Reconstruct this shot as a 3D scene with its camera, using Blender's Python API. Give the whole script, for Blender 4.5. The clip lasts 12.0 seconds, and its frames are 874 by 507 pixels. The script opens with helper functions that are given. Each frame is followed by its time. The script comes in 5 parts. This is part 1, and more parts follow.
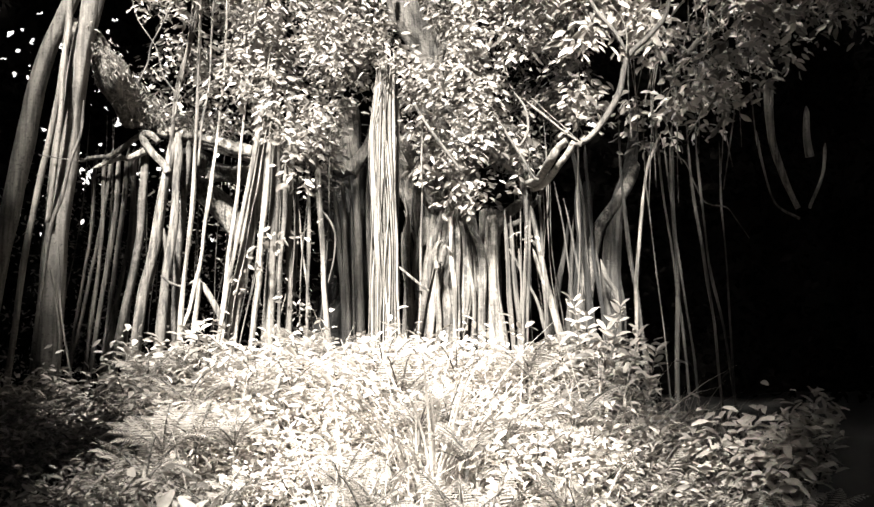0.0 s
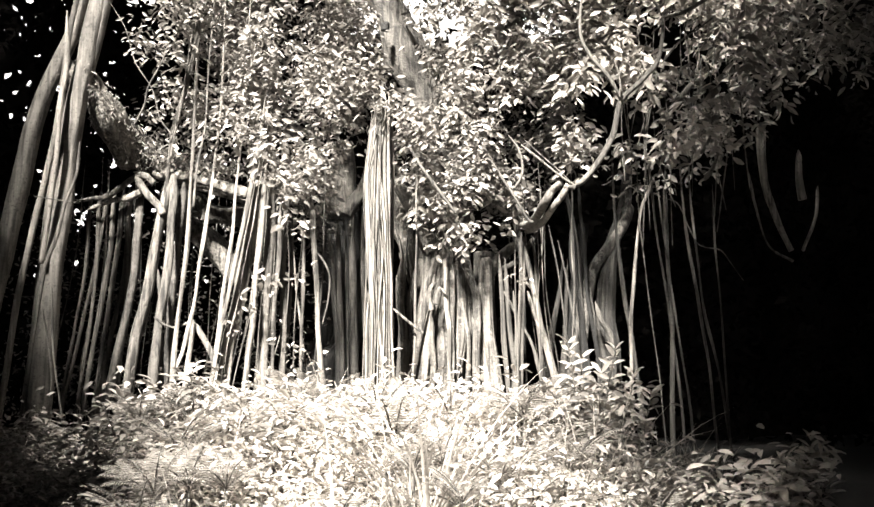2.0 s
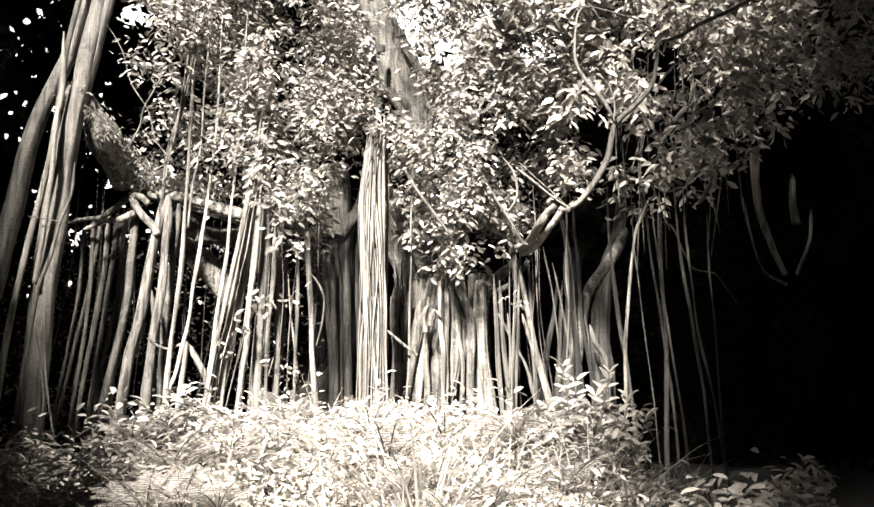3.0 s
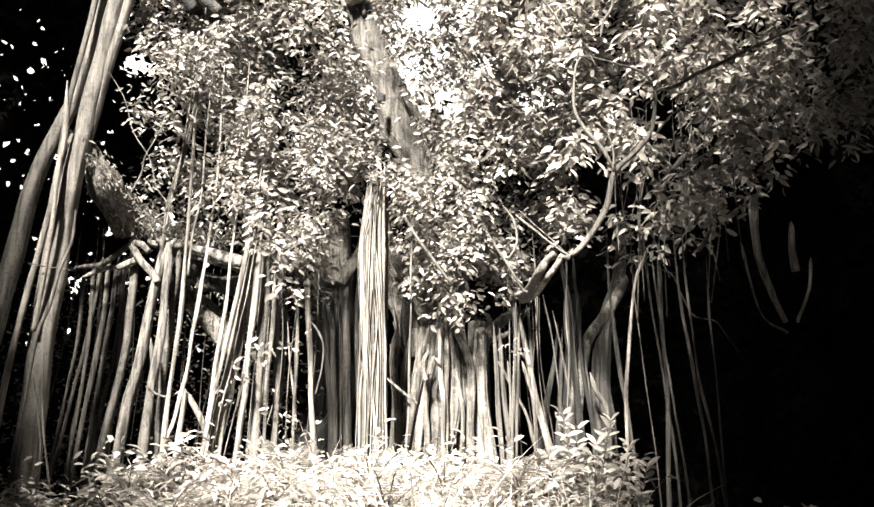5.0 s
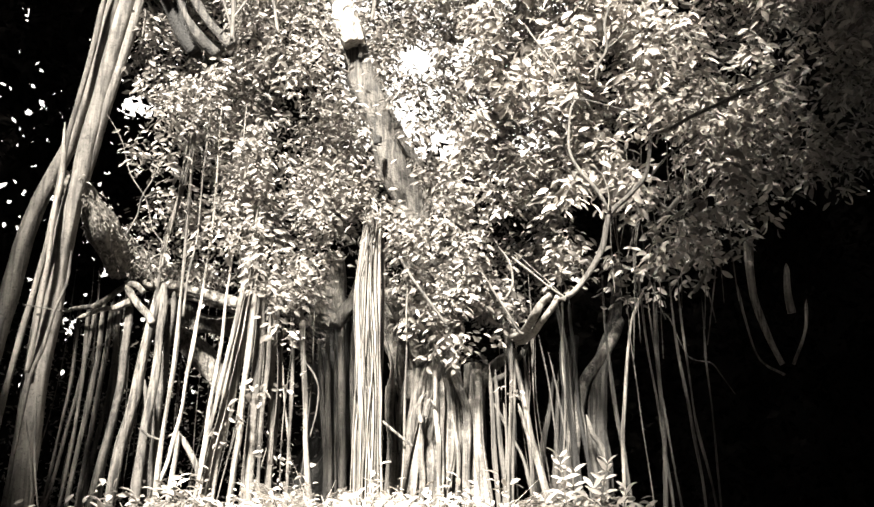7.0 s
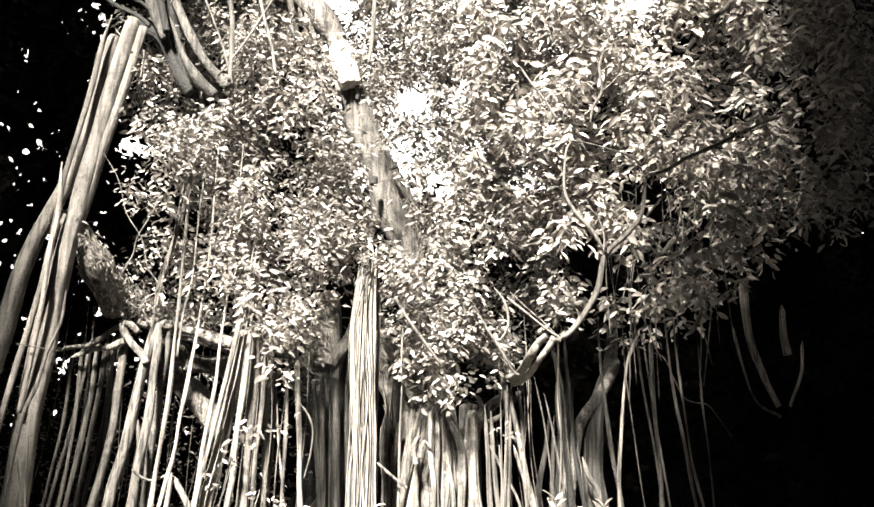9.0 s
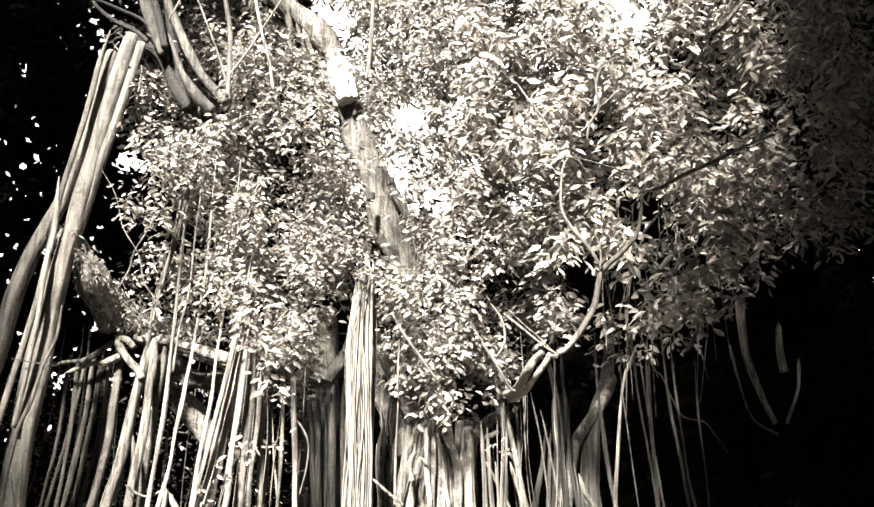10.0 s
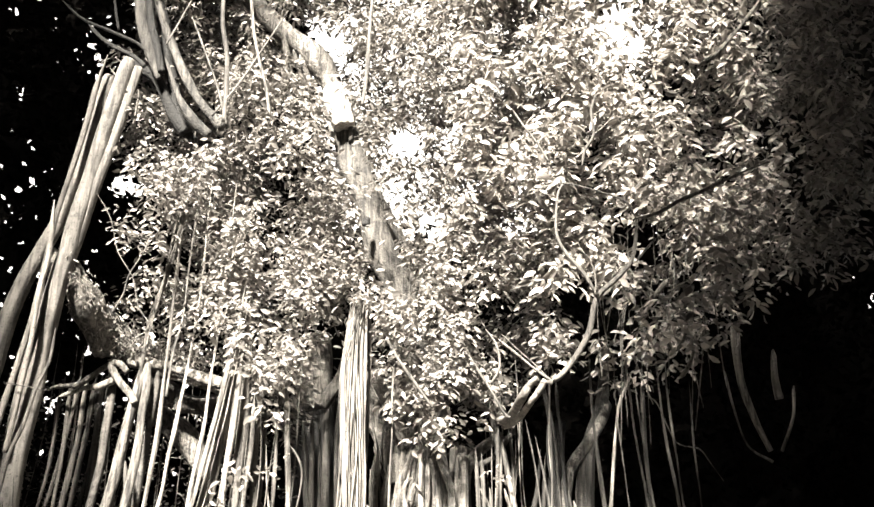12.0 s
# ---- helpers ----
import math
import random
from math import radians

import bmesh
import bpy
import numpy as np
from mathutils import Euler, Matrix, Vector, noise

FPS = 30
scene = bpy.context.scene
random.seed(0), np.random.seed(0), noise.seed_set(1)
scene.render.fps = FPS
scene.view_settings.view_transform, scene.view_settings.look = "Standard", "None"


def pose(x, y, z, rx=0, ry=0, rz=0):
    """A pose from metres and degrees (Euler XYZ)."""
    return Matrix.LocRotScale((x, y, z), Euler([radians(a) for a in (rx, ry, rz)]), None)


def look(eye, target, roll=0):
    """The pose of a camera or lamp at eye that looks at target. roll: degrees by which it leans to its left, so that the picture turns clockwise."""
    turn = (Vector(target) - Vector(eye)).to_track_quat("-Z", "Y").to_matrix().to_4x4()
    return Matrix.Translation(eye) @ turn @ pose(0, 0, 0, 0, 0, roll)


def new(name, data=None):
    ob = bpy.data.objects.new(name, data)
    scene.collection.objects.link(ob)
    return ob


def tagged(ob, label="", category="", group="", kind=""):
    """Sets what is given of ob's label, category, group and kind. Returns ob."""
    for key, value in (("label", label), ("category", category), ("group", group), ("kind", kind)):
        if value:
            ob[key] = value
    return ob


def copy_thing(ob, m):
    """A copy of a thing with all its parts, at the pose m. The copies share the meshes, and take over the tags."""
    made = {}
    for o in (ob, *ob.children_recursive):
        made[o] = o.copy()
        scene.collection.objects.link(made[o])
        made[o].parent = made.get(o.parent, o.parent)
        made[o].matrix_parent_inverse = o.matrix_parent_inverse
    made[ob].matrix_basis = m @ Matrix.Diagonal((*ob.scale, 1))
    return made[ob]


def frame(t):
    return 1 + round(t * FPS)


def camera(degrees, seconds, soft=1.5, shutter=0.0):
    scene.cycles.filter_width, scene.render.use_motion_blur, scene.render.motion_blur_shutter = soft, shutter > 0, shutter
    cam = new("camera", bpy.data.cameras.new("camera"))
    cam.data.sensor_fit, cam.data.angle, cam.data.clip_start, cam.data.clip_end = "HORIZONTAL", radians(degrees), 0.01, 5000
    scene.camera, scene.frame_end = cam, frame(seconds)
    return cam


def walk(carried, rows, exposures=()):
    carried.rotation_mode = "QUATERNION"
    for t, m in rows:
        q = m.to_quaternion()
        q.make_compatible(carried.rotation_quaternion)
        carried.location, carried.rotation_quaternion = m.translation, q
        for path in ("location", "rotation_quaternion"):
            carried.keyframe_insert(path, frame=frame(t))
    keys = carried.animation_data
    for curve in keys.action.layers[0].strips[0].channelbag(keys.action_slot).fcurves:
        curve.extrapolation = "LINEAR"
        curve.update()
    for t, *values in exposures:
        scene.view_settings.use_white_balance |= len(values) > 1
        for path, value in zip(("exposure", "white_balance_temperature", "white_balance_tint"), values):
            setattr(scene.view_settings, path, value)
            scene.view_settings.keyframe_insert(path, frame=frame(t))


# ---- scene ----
cam = camera(46.87, 12.0)
walk(cam, [
    (0.0, pose(0, 0, 1.55, 96.000, -0.000, 0.000)),
    (0.5, pose(0, 0, 1.55, 96.523, 0.045, 0.002)),
    (1.0, pose(0, 0, 1.55, 97.124, 0.056, 0.008)),
    (1.5, pose(0, 0, 1.55, 97.720, 0.077, -0.046)),
    (2.0, pose(0, 0, 1.55, 98.382, -0.078, -0.326)),
    (2.5, pose(0, 0, 1.55, 98.944, -0.179, -0.540)),
    (3.0, pose(0, 0, 1.55, 99.637, -0.284, -0.672)),
    (5.0, pose(0, 0, 1.55, 102.332, -0.302, -0.683)),
    (5.5, pose(0, 0, 1.55, 103.042, -0.286, -0.694)),
    (6.0, pose(0, 0, 1.55, 103.671, -0.252, -0.710)),
    (6.5, pose(0, 0, 1.55, 104.178, -0.292, -0.754)),
    (7.0, pose(0, 0, 1.55, 104.688, -0.323, -0.933)),
    (9.0, pose(0, 0, 1.55, 106.985, -0.444, -1.227)),
    (9.5, pose(0, 0, 1.55, 107.403, -0.450, -1.292)),
    (10.0, pose(0, 0, 1.55, 107.889, -0.559, -1.458)),
    (10.5, pose(0, 0, 1.55, 108.342, -0.590, -1.579)),
    (11.0, pose(0, 0, 1.55, 108.727, -0.623, -1.669)),
    (11.5, pose(0, 0, 1.55, 109.020, -0.657, -1.736)),
    (12.0, pose(0, 0, 1.55, 109.333, -0.727, -1.809)),
], exposures=[(0.0, 3.33, 6550, 10), (3.0, 3.28, 6650, 10), (7.0, 3.38, 6800, 10), (12.0, 3.62, 6800, 10)])

# world, sun, exposure
world = bpy.data.worlds.new("sky")
scene.world = world
world.use_nodes = True
wn, wl = world.node_tree.nodes, world.node_tree.links
SUN_EL, SUN_AZ = 40.0, 16.0
sky = wn.new("ShaderNodeTexSky")
sky.sky_type = 'NISHITA'
sky.sun_disc = False
sky.sun_elevation = radians(SUN_EL)
sky.sun_rotation = radians(180 + SUN_AZ)
grey = wn.new("ShaderNodeRGBToBW")
wl.new(sky.outputs[0], grey.inputs[0])
wl.new(grey.outputs[0], wn["Background"].inputs["Color"])
wn["Background"].inputs["Strength"].default_value = 0.007
sun = new("sun", bpy.data.lights.new("sun", "SUN"))
sun.data.energy, sun.data.angle, sun.data.color = 5.0, radians(8), (1.0, 0.96, 0.89)
a, e = radians(SUN_AZ), radians(SUN_EL)
sun.matrix_world = look((-20 * math.sin(a) * math.cos(e), -20 * math.cos(a) * math.cos(e), 20 * math.sin(e)), (0, 0, 0))

rng = np.random.default_rng(7)


# ---- materials ----
def ramp(nt, src, stops):
    n = nt.nodes.new("ShaderNodeValToRGB")
    while len(n.color_ramp.elements) < len(stops):
        n.color_ramp.elements.new(0.5)
    for el, (p, c) in zip(n.color_ramp.elements, stops):
        el.position, el.color = p, (c[0], c[1], c[2], 1)
    nt.links.new(src, n.inputs[0])
    return n.outputs[0]


def tone(v, warm=0.075):
    """A warm grey, as the sepia film shows everything."""
    return (v * (1 + warm), v, v * (1 - 1.1 * warm))


def noise_tex(nt, scale, detail=4.0, stretch=(1, 1, 1), rough=0.6):
    co = nt.nodes.new("ShaderNodeTexCoord")
    mp = nt.nodes.new("ShaderNodeMapping")
    mp.inputs["Scale"].default_value = stretch
    n = nt.nodes.new("ShaderNodeTexNoise")
    n.inputs["Scale"].default_value, n.inputs["Detail"].default_value = scale, detail
    n.inputs["Roughness"].default_value = rough
    nt.links.new(co.outputs["Object"], mp.inputs["Vector"])
    nt.links.new(mp.outputs[0], n.inputs["Vector"])
    return n.outputs["Fac"]


def mixed(nt, kind, fac, a_col, b_col):
    m = nt.nodes.new("ShaderNodeMix")
    m.data_type, m.blend_type = 'RGBA', kind
    for sock, v in ((m.inputs[0], fac), (m.inputs[6], a_col), (m.inputs[7], b_col)):
        if isinstance(v, (int, float, tuple)):
            sock.default_value = v
        else:
            nt.links.new(v, sock)
    return m.outputs[2]


def leaf_material(name, dark, light, gloss=0.42, through_light=0.22, shine=0.4):
    m = bpy.data.materials.new(name)
    m.use_nodes = True
    nt = m.node_tree
    p = nt.nodes["Principled BSDF"]
    geo = nt.nodes.new("ShaderNodeNewGeometry")
    col = ramp(nt, geo.outputs["Random Per Island"], [(0.0, tone(dark)), (0.55, tone((dark + light) / 2)), (1.0, tone(light))])
    blot = ramp(nt, noise_tex(nt, 26, 3), [(0.3, (0.72, 0.72, 0.72)), (0.65, (1.1, 1.1, 1.1))])
    col = mixed(nt, 'MULTIPLY', 0.8, col, blot)
    nt.links.new(col, p.inputs["Base Color"])
    p.inputs["Roughness"].default_value = gloss
    p.inputs["Specular IOR Level"].default_value = shine
    tr = nt.nodes.new("ShaderNodeBsdfTranslucent")
    nt.links.new(col, tr.inputs["Color"])
    mx = nt.nodes.new("ShaderNodeMixShader")
    mx.inputs[0].default_value = through_light
    nt.links.new(p.outputs[0], mx.inputs[1])
    nt.links.new(tr.outputs[0], mx.inputs[2])
    nt.links.new(mx.outputs[0], nt.nodes["Material Output"].inputs["Surface"])
    bump = nt.nodes.new("ShaderNodeBump")
    bump.inputs["Strength"].default_value, bump.inputs["Distance"].default_value = 0.25, 0.01
    nt.links.new(noise_tex(nt, 60, 2), bump.inputs["Height"])
    nt.links.new(bump.outputs[0], p.inputs["Normal"])
    return m


def bark_material(name, dark, light, streak=1.0, lichen=0.0, cracks=0.5, mottle=0.95):
    m = bpy.data.materials.new(name)
    m.use_nodes = True
    nt = m.node_tree
    p = nt.nodes["Principled BSDF"]
    fibre = noise_tex(nt, 34, 5, (1, 1, 0.05), 0.6)
    patch = noise_tex(nt, 4.5, 8, (1, 1, 0.5), 0.7)
    warts = noise_tex(nt, 48, 2, (1, 1, 1.2), 0.5)
    rings = noise_tex(nt, 16, 3, (0.25, 0.25, 2.2), 0.5)
    mid = dark * 0.45 + light * 0.55
    col = ramp(nt, fibre, [(0.38, tone(dark)), (0.48, tone(mid)), (0.6, tone(light))])
    col = mixed(nt, 'MULTIPLY', mottle, col, ramp(nt, patch, [(0.34, (0.22, 0.21, 0.2)), (0.48, (0.85, 0.85, 0.83)), (0.66, (1.45, 1.43, 1.4))]))
    col = mixed(nt, 'MULTIPLY', 0.7, col, ramp(nt, warts, [(0.3, (0.15, 0.15, 0.15)), (0.4, (1, 1, 1)), (0.62, (1, 1, 1)), (0.7, (1.5, 1.5, 1.5))]))
    col = mixed(nt, 'MULTIPLY', cracks, col, ramp(nt, rings, [(0.3, (0.2, 0.2, 0.2)), (0.38, (1, 1, 1))]))
    tint = nt.nodes.new("ShaderNodeObjectInfo")
    col = mixed(nt, 'MULTIPLY', 1.0, col, ramp(nt, tint.outputs["Random"], [(0.0, (0.55, 0.55, 0.55)), (1.0, (1.25, 1.25, 1.25))]))
    if lichen:
        spot = ramp(nt, noise_tex(nt, 8, 7, (1, 1, 1), 0.75), [(0.52, (0, 0, 0)), (0.6, (lichen, lichen, lichen))])
        col = mixed(nt, 'MIX', spot, col, (*tone(light * 1.5), 1))
    nt.links.new(col, p.inputs["Base Color"])
    p.inputs["Roughness"].default_value = 0.85
    bump = nt.nodes.new("ShaderNodeBump")
    bump.inputs["Strength"].default_value, bump.inputs["Distance"].default_value = 0.8 * streak, 0.022
    nt.links.new(mixed(nt, 'ADD', 0.6, mixed(nt, 'ADD', 1.0, fibre, patch), warts), bump.inputs["Height"])
    nt.links.new(bump.outputs[0], p.inputs["Normal"])
    return m


def soil_material(name):
    m = bpy.data.materials.new(name)
    m.use_nodes = True
    nt = m.node_tree
    p = nt.nodes["Principled BSDF"]
    n1 = noise_tex(nt, 1.3, 6)
    n2 = noise_tex(nt, 40, 6, rough=0.75)
    col = ramp(nt, n1, [(0.3, tone(0.012)), (0.7, tone(0.035))])
    col = mixed(nt, 'MULTIPLY', 0.8, col, ramp(nt, n2, [(0.3, (0.3, 0.3, 0.3)), (0.7, (1.4, 1.4, 1.4))]))
    nt.links.new(col, p.inputs["Base Color"])
    p.inputs["Roughness"].default_value = 0.95
    bump = nt.nodes.new("ShaderNodeBump")
    bump.inputs["Strength"].default_value, bump.inputs["Distance"].default_value = 0.9, 0.03
    nt.links.new(n2, bump.inputs["Height"])
    nt.links.new(bump.outputs[0], p.inputs["Normal"])
    return m


FIG_LEAF = leaf_material("fig_leaf", 0.045, 0.32, 0.4, 0.28)
BROAD_LEAF = leaf_material("broad_leaf", 0.06, 0.46, 0.4, 0.3)
WEED_LEAF = leaf_material("weed_leaf", 0.2, 0.7, 0.5, 0.4)
# Darker copy of the weed leaf: dimness at the glade's sides put into colour.
DIM_WEED = leaf_material("dim_weed_leaf", 0.07, 0.36, 0.5, 0.35)
BROAD_WEED = leaf_material("broad_weed_leaf", 0.2, 0.5, 0.42, 0.3)
FERN_LEAF = leaf_material("fern_leaf", 0.2, 0.6, 0.5, 0.4)
GRASS_BLADE = leaf_material("grass_blade", 0.24, 0.5, 0.5, 0.3)
# Near-black leaves: the shade of the woods is put into the colour.
FAR_SHADE_LEAF = leaf_material("far_shade_leaf", 0.003, 0.011, 0.8, 0.05, 0.0)
BARK = bark_material("fig_bark", 0.012, 0.1, 1.0, 0.4)
LIMB_BARK = bark_material("limb_bark", 0.02, 0.13, 1.2, 0.6)
TRUNK_BARK = bark_material("pale_trunk_bark", 0.02, 0.125, 1.0, 0.5, 0.35, 0.8)
# Darker bark copy: shade on the ribs and right-hand roots put into its colour.
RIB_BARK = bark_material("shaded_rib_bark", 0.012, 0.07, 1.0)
ROOT_BARK = bark_material("aerial_root_bark", 0.018, 0.12, 0.8, 0.0, 0.4, 0.75)
PALE_ROOT = bark_material("pale_root_bark", 0.05, 0.2, 0.7, 0.0, 0.15, 0.6)
POLE_BARK = bark_material("smooth_stem_bark", 0.06, 0.16, 0.4, 0.15, 0.25, 0.6)
MOSSY_BARK = bark_material("mossy_bark", 0.05, 0.22, 1.2, 0.2)
# Near-black bark copy: shade on recessed trunks, knots and roots is in the colour.
SHADE_BARK = bark_material("shade_dark_bark", 0.002, 0.012, 1.3, 0.3)
CUT_WOOD = bark_material("weathered_cut_wood", 0.3, 0.5, 0.4)
TWIG = bark_material("twig_bark", 0.02, 0.13, 0.5)
SOIL = soil_material("leaf_litter_soil")


# ---- builders ----
def thing(name, at, label, category, group="", kind=""):
    ob = new(name)
    ob.location = at
    ob.empty_display_size = 0.1
    bpy.context.view_layer.update()
    return tagged(ob, label, category, group, kind)


def part(name, mesh, material, parent, label="", kind=""):
    """Links a mesh (in world places) as one part under its thing."""
    mesh.materials.append(material)
    ob = new(name, mesh)
    if parent:
        ob.parent = parent
        base = Vector(parent.location)
        up = parent.parent
        while up:
            base += Vector(up.location)
            up = up.parent
        ob.matrix_parent_inverse = Matrix.Translation(base).inverted()
    return tagged(ob, label, kind=kind)


def mesh_of(name, verts, faces, smooth=True):
    me = bpy.data.meshes.new(name)
    me.from_pydata([tuple(v) for v in verts], [], faces)
    if smooth:
        me.polygons.foreach_set("use_smooth", [True] * len(me.polygons))
    me.update()
    return me


def smooth_path(pts, per=7):
    """Catmull-Rom through the points."""
    P = [np.array(p, float) for p in pts]
    P = [2 * P[0] - P[1]] + P + [2 * P[-1] - P[-2]]
    out = []
    for i in range(1, len(P) - 2):
        for s in np.linspace(0, 1, per, endpoint=False):
            q0, q1, q2, q3 = P[i - 1], P[i], P[i + 1], P[i + 2]
            out.append(0.5 * (2 * q1 + (q2 - q0) * s + (2 * q0 - 5 * q1 + 4 * q2 - q3) * s ** 2 + (3 * q1 - q0 - 3 * q2 + q3) * s ** 3))
    out.append(P[-2])
    return np.array(out)


def tube(pts, r0, r1, sides=10, flute=0.0, gnarl=0.12, per=7, seed=0):
    """A swept stem: smoothed path, tapered, lumpy, and with long flutes where asked; ends closed."""
    C = smooth_path(pts, per)
    n = len(C)
    tang = np.gradient(C, axis=0)
    tang /= np.linalg.norm(tang, axis=1, keepdims=True) + 1e-9
    ref = np.array([1.0, 0.0, 0.0])
    verts, faces = [], []
    ph = seed * 1.7
    for i in range(n):
        s = i / (n - 1)
        r = (r0 + (r1 - r0) * s) * (1.0 if flute > 0.2 else min(1.0, 0.2 + s / 0.12) if r0 < 0.03 else 1.0 if s > 0.01 else 0.8)
        u = ref - tang[i] * (ref @ tang[i])
        if np.linalg.norm(u) < 0.2:
            u = np.array([0.0, 1.0, 0.0]) - tang[i] * tang[i][1]
        u /= np.linalg.norm(u)
        v = np.cross(tang[i], u)
        lump = 1 + gnarl * noise.noise(Vector((C[i][0] * 3 + ph, C[i][1] * 3, C[i][2] * 2.2))) * 1.6
        off = (u * noise.noise(Vector((ph, C[i][2] * 1.7, 3))) + v * noise.noise(Vector((C[i][2] * 1.7, ph, 9)))) * (r * gnarl * 2.0 + 0.007)
        for k in range(sides):
            an = 2 * math.pi * k / sides
            f = 1 + flute * (abs(math.sin(4.5 * an + ph + 0.8 * s)) - 0.6 + 0.5 * math.sin(3 * an - 2 * s + ph * 2))
            f *= 1 + gnarl * 0.8 * noise.noise(Vector((math.cos(an) * 1.5 + ph, math.sin(an) * 1.5, C[i][2] * 3)))
            verts.append(C[i] + off + (u * math.cos(an) + v * math.sin(an)) * r * lump * f)
    for i in range(n - 1):
        for k in range(sides):
            k2 = (k + 1) % sides
            faces.append((i * sides + k, i * sides + k2, (i + 1) * sides + k2, (i + 1) * sides + k))
    faces.append(tuple(range(sides))[::-1])
    faces.append(tuple((n - 1) * sides + k for k in range(sides)))
    return verts, faces


COUNT = [0]


def limb(owner, name, pts, r0, r1, mat=None, flute=0.0, gnarl=0.0, label=""):
    COUNT[0] += 1
    big = max(r0, r1)
    if not flute and big > 0.018:
        flute = 0.13
        sides = 20
    else:
        sides = 44 if flute else 8
    vs, fs = tube(pts, r0, r1, sides, flute, gnarl or (0.16 if big > 0.02 else 0.3), 8, COUNT[0])
    return part(name, mesh_of(name, vs, fs), mat or ROOT_BARK, owner, label)


LEAF_V = np.array([(0, 0, 0), (.3, 0, -.02), (.65, 0, -.05), (1, 0, -.16), (.22, .15, .05), (.52, .21, .05), (.82, .12, -.03),
                   (.22, -.15, .05), (.52, -.21, .05), (.82, -.12, -.03)])
LEAF_F = ((0, 1, 4), (1, 2, 5, 4), (2, 3, 6, 5), (1, 0, 7), (2, 1, 7, 8), (3, 2, 8, 9))


def unit(v):
    return v / (np.linalg.norm(v, axis=-1, keepdims=True) + 1e-9)


SPRIG_V = np.array([(0, 0, 0), (.45, .2, .04), (1, 0, -.14), (.45, -.2, .04)])
SPRIG_F = ((0, 2, 1), (2, 0, 3))


def leaves_mesh(name, pos, heading, up, length, wide=1.0, shape=(LEAF_V, LEAF_F)):
    """Many pointed leaves, folded along the midrib, joined into one mesh."""
    n = len(pos)
    x = unit(heading)
    y = unit(np.cross(up, x))
    z = np.cross(x, y)
    L = np.asarray(length).reshape(-1, 1, 1)
    W = np.broadcast_to(np.asarray(wide), (n,)).reshape(-1, 1, 1)
    leaf_v, leaf_f = shape
    t = leaf_v[None]
    co = pos[:, None] + L * (t[..., :1] * x[:, None] + W * t[..., 1:2] * y[:, None] + t[..., 2:] * z[:, None])
    me = bpy.data.meshes.new(name)
    k = len(leaf_v)
    sizes = np.array([len(f) for f in leaf_f])
    idx = np.concatenate([np.array(f) for f in leaf_f])
    loops = (idx[None] + (np.arange(n) * k)[:, None]).ravel()
    me.vertices.add(n * k)
    me.vertices.foreach_set("co", co.astype(np.float32).ravel())
    me.loops.add(len(loops))
    me.loops.foreach_set("vertex_index", loops.astype(np.int32))
    tot = np.tile(sizes, n)
    me.polygons.add(len(tot))
    me.polygons.foreach_set("loop_start", np.concatenate([[0], np.cumsum(tot)[:-1]]).astype(np.int32))
    me.polygons.foreach_set("use_smooth", np.ones(len(tot), bool))
    me.update(calc_edges=True)
    me.validate()
    return me


def rosettes(centres, per, size, spread=0.8, droop=0.5, facing=(-0.1, -0.75, 0.55), sway=0.75):
    """Leaves in loose whorls at twig ends: places, headings, ups and lengths."""
    n = len(centres) * per
    c = np.repeat(centres, per, axis=0)
    an = rng.uniform(0, 2 * math.pi, n)
    h = np.stack([np.cos(an), np.sin(an), rng.normal(-droop, 0.35, n)], 1)
    h = unit(h)
    pos = c + h * rng.uniform(0.0, 0.06, (n, 1)) + rng.normal(0, spread * 0.06, (n, 3))
    up = unit(np.array(facing)[None] + rng.normal(0, sway, (n, 3)))
    return pos, h, up, size * rng.uniform(0.6, 1.25, n)


def ground_z(x, y):
    s = np.clip((np.asarray(y, float) - 2.5) / 5.0, 0, 1)
    return 1.0 * s * s * (3 - 2 * s) + 0.05 * np.sin(np.asarray(x, float) * 1.3 + 0.7 * np.asarray(y, float))


# ---- ground ----
def build_ground():
    xs = np.concatenate([[-600, -150, -50], np.linspace(-20, 20, 81), [50, 150, 600]])
    ys = np.concatenate([[-600, -150, -50], np.linspace(-20, 24, 89), [50, 150, 600]])
    vs = [(x, y, float(ground_z(x, y)) + 0.05 * noise.noise(Vector((x * 2, y * 2, 0)))) for y in ys for x in xs]
    w = len(xs)
    fs = [(j * w + i, j * w + i + 1, (j + 1) * w + i + 1, (j + 1) * w + i) for j in range(len(ys) - 1) for i in range(w - 1)]
    ob = part("ground", mesh_of("ground", vs, fs), SOIL, None, "dark forest soil covered in leaf litter", "structure")
    tagged(ob, category="ground")


build_ground()

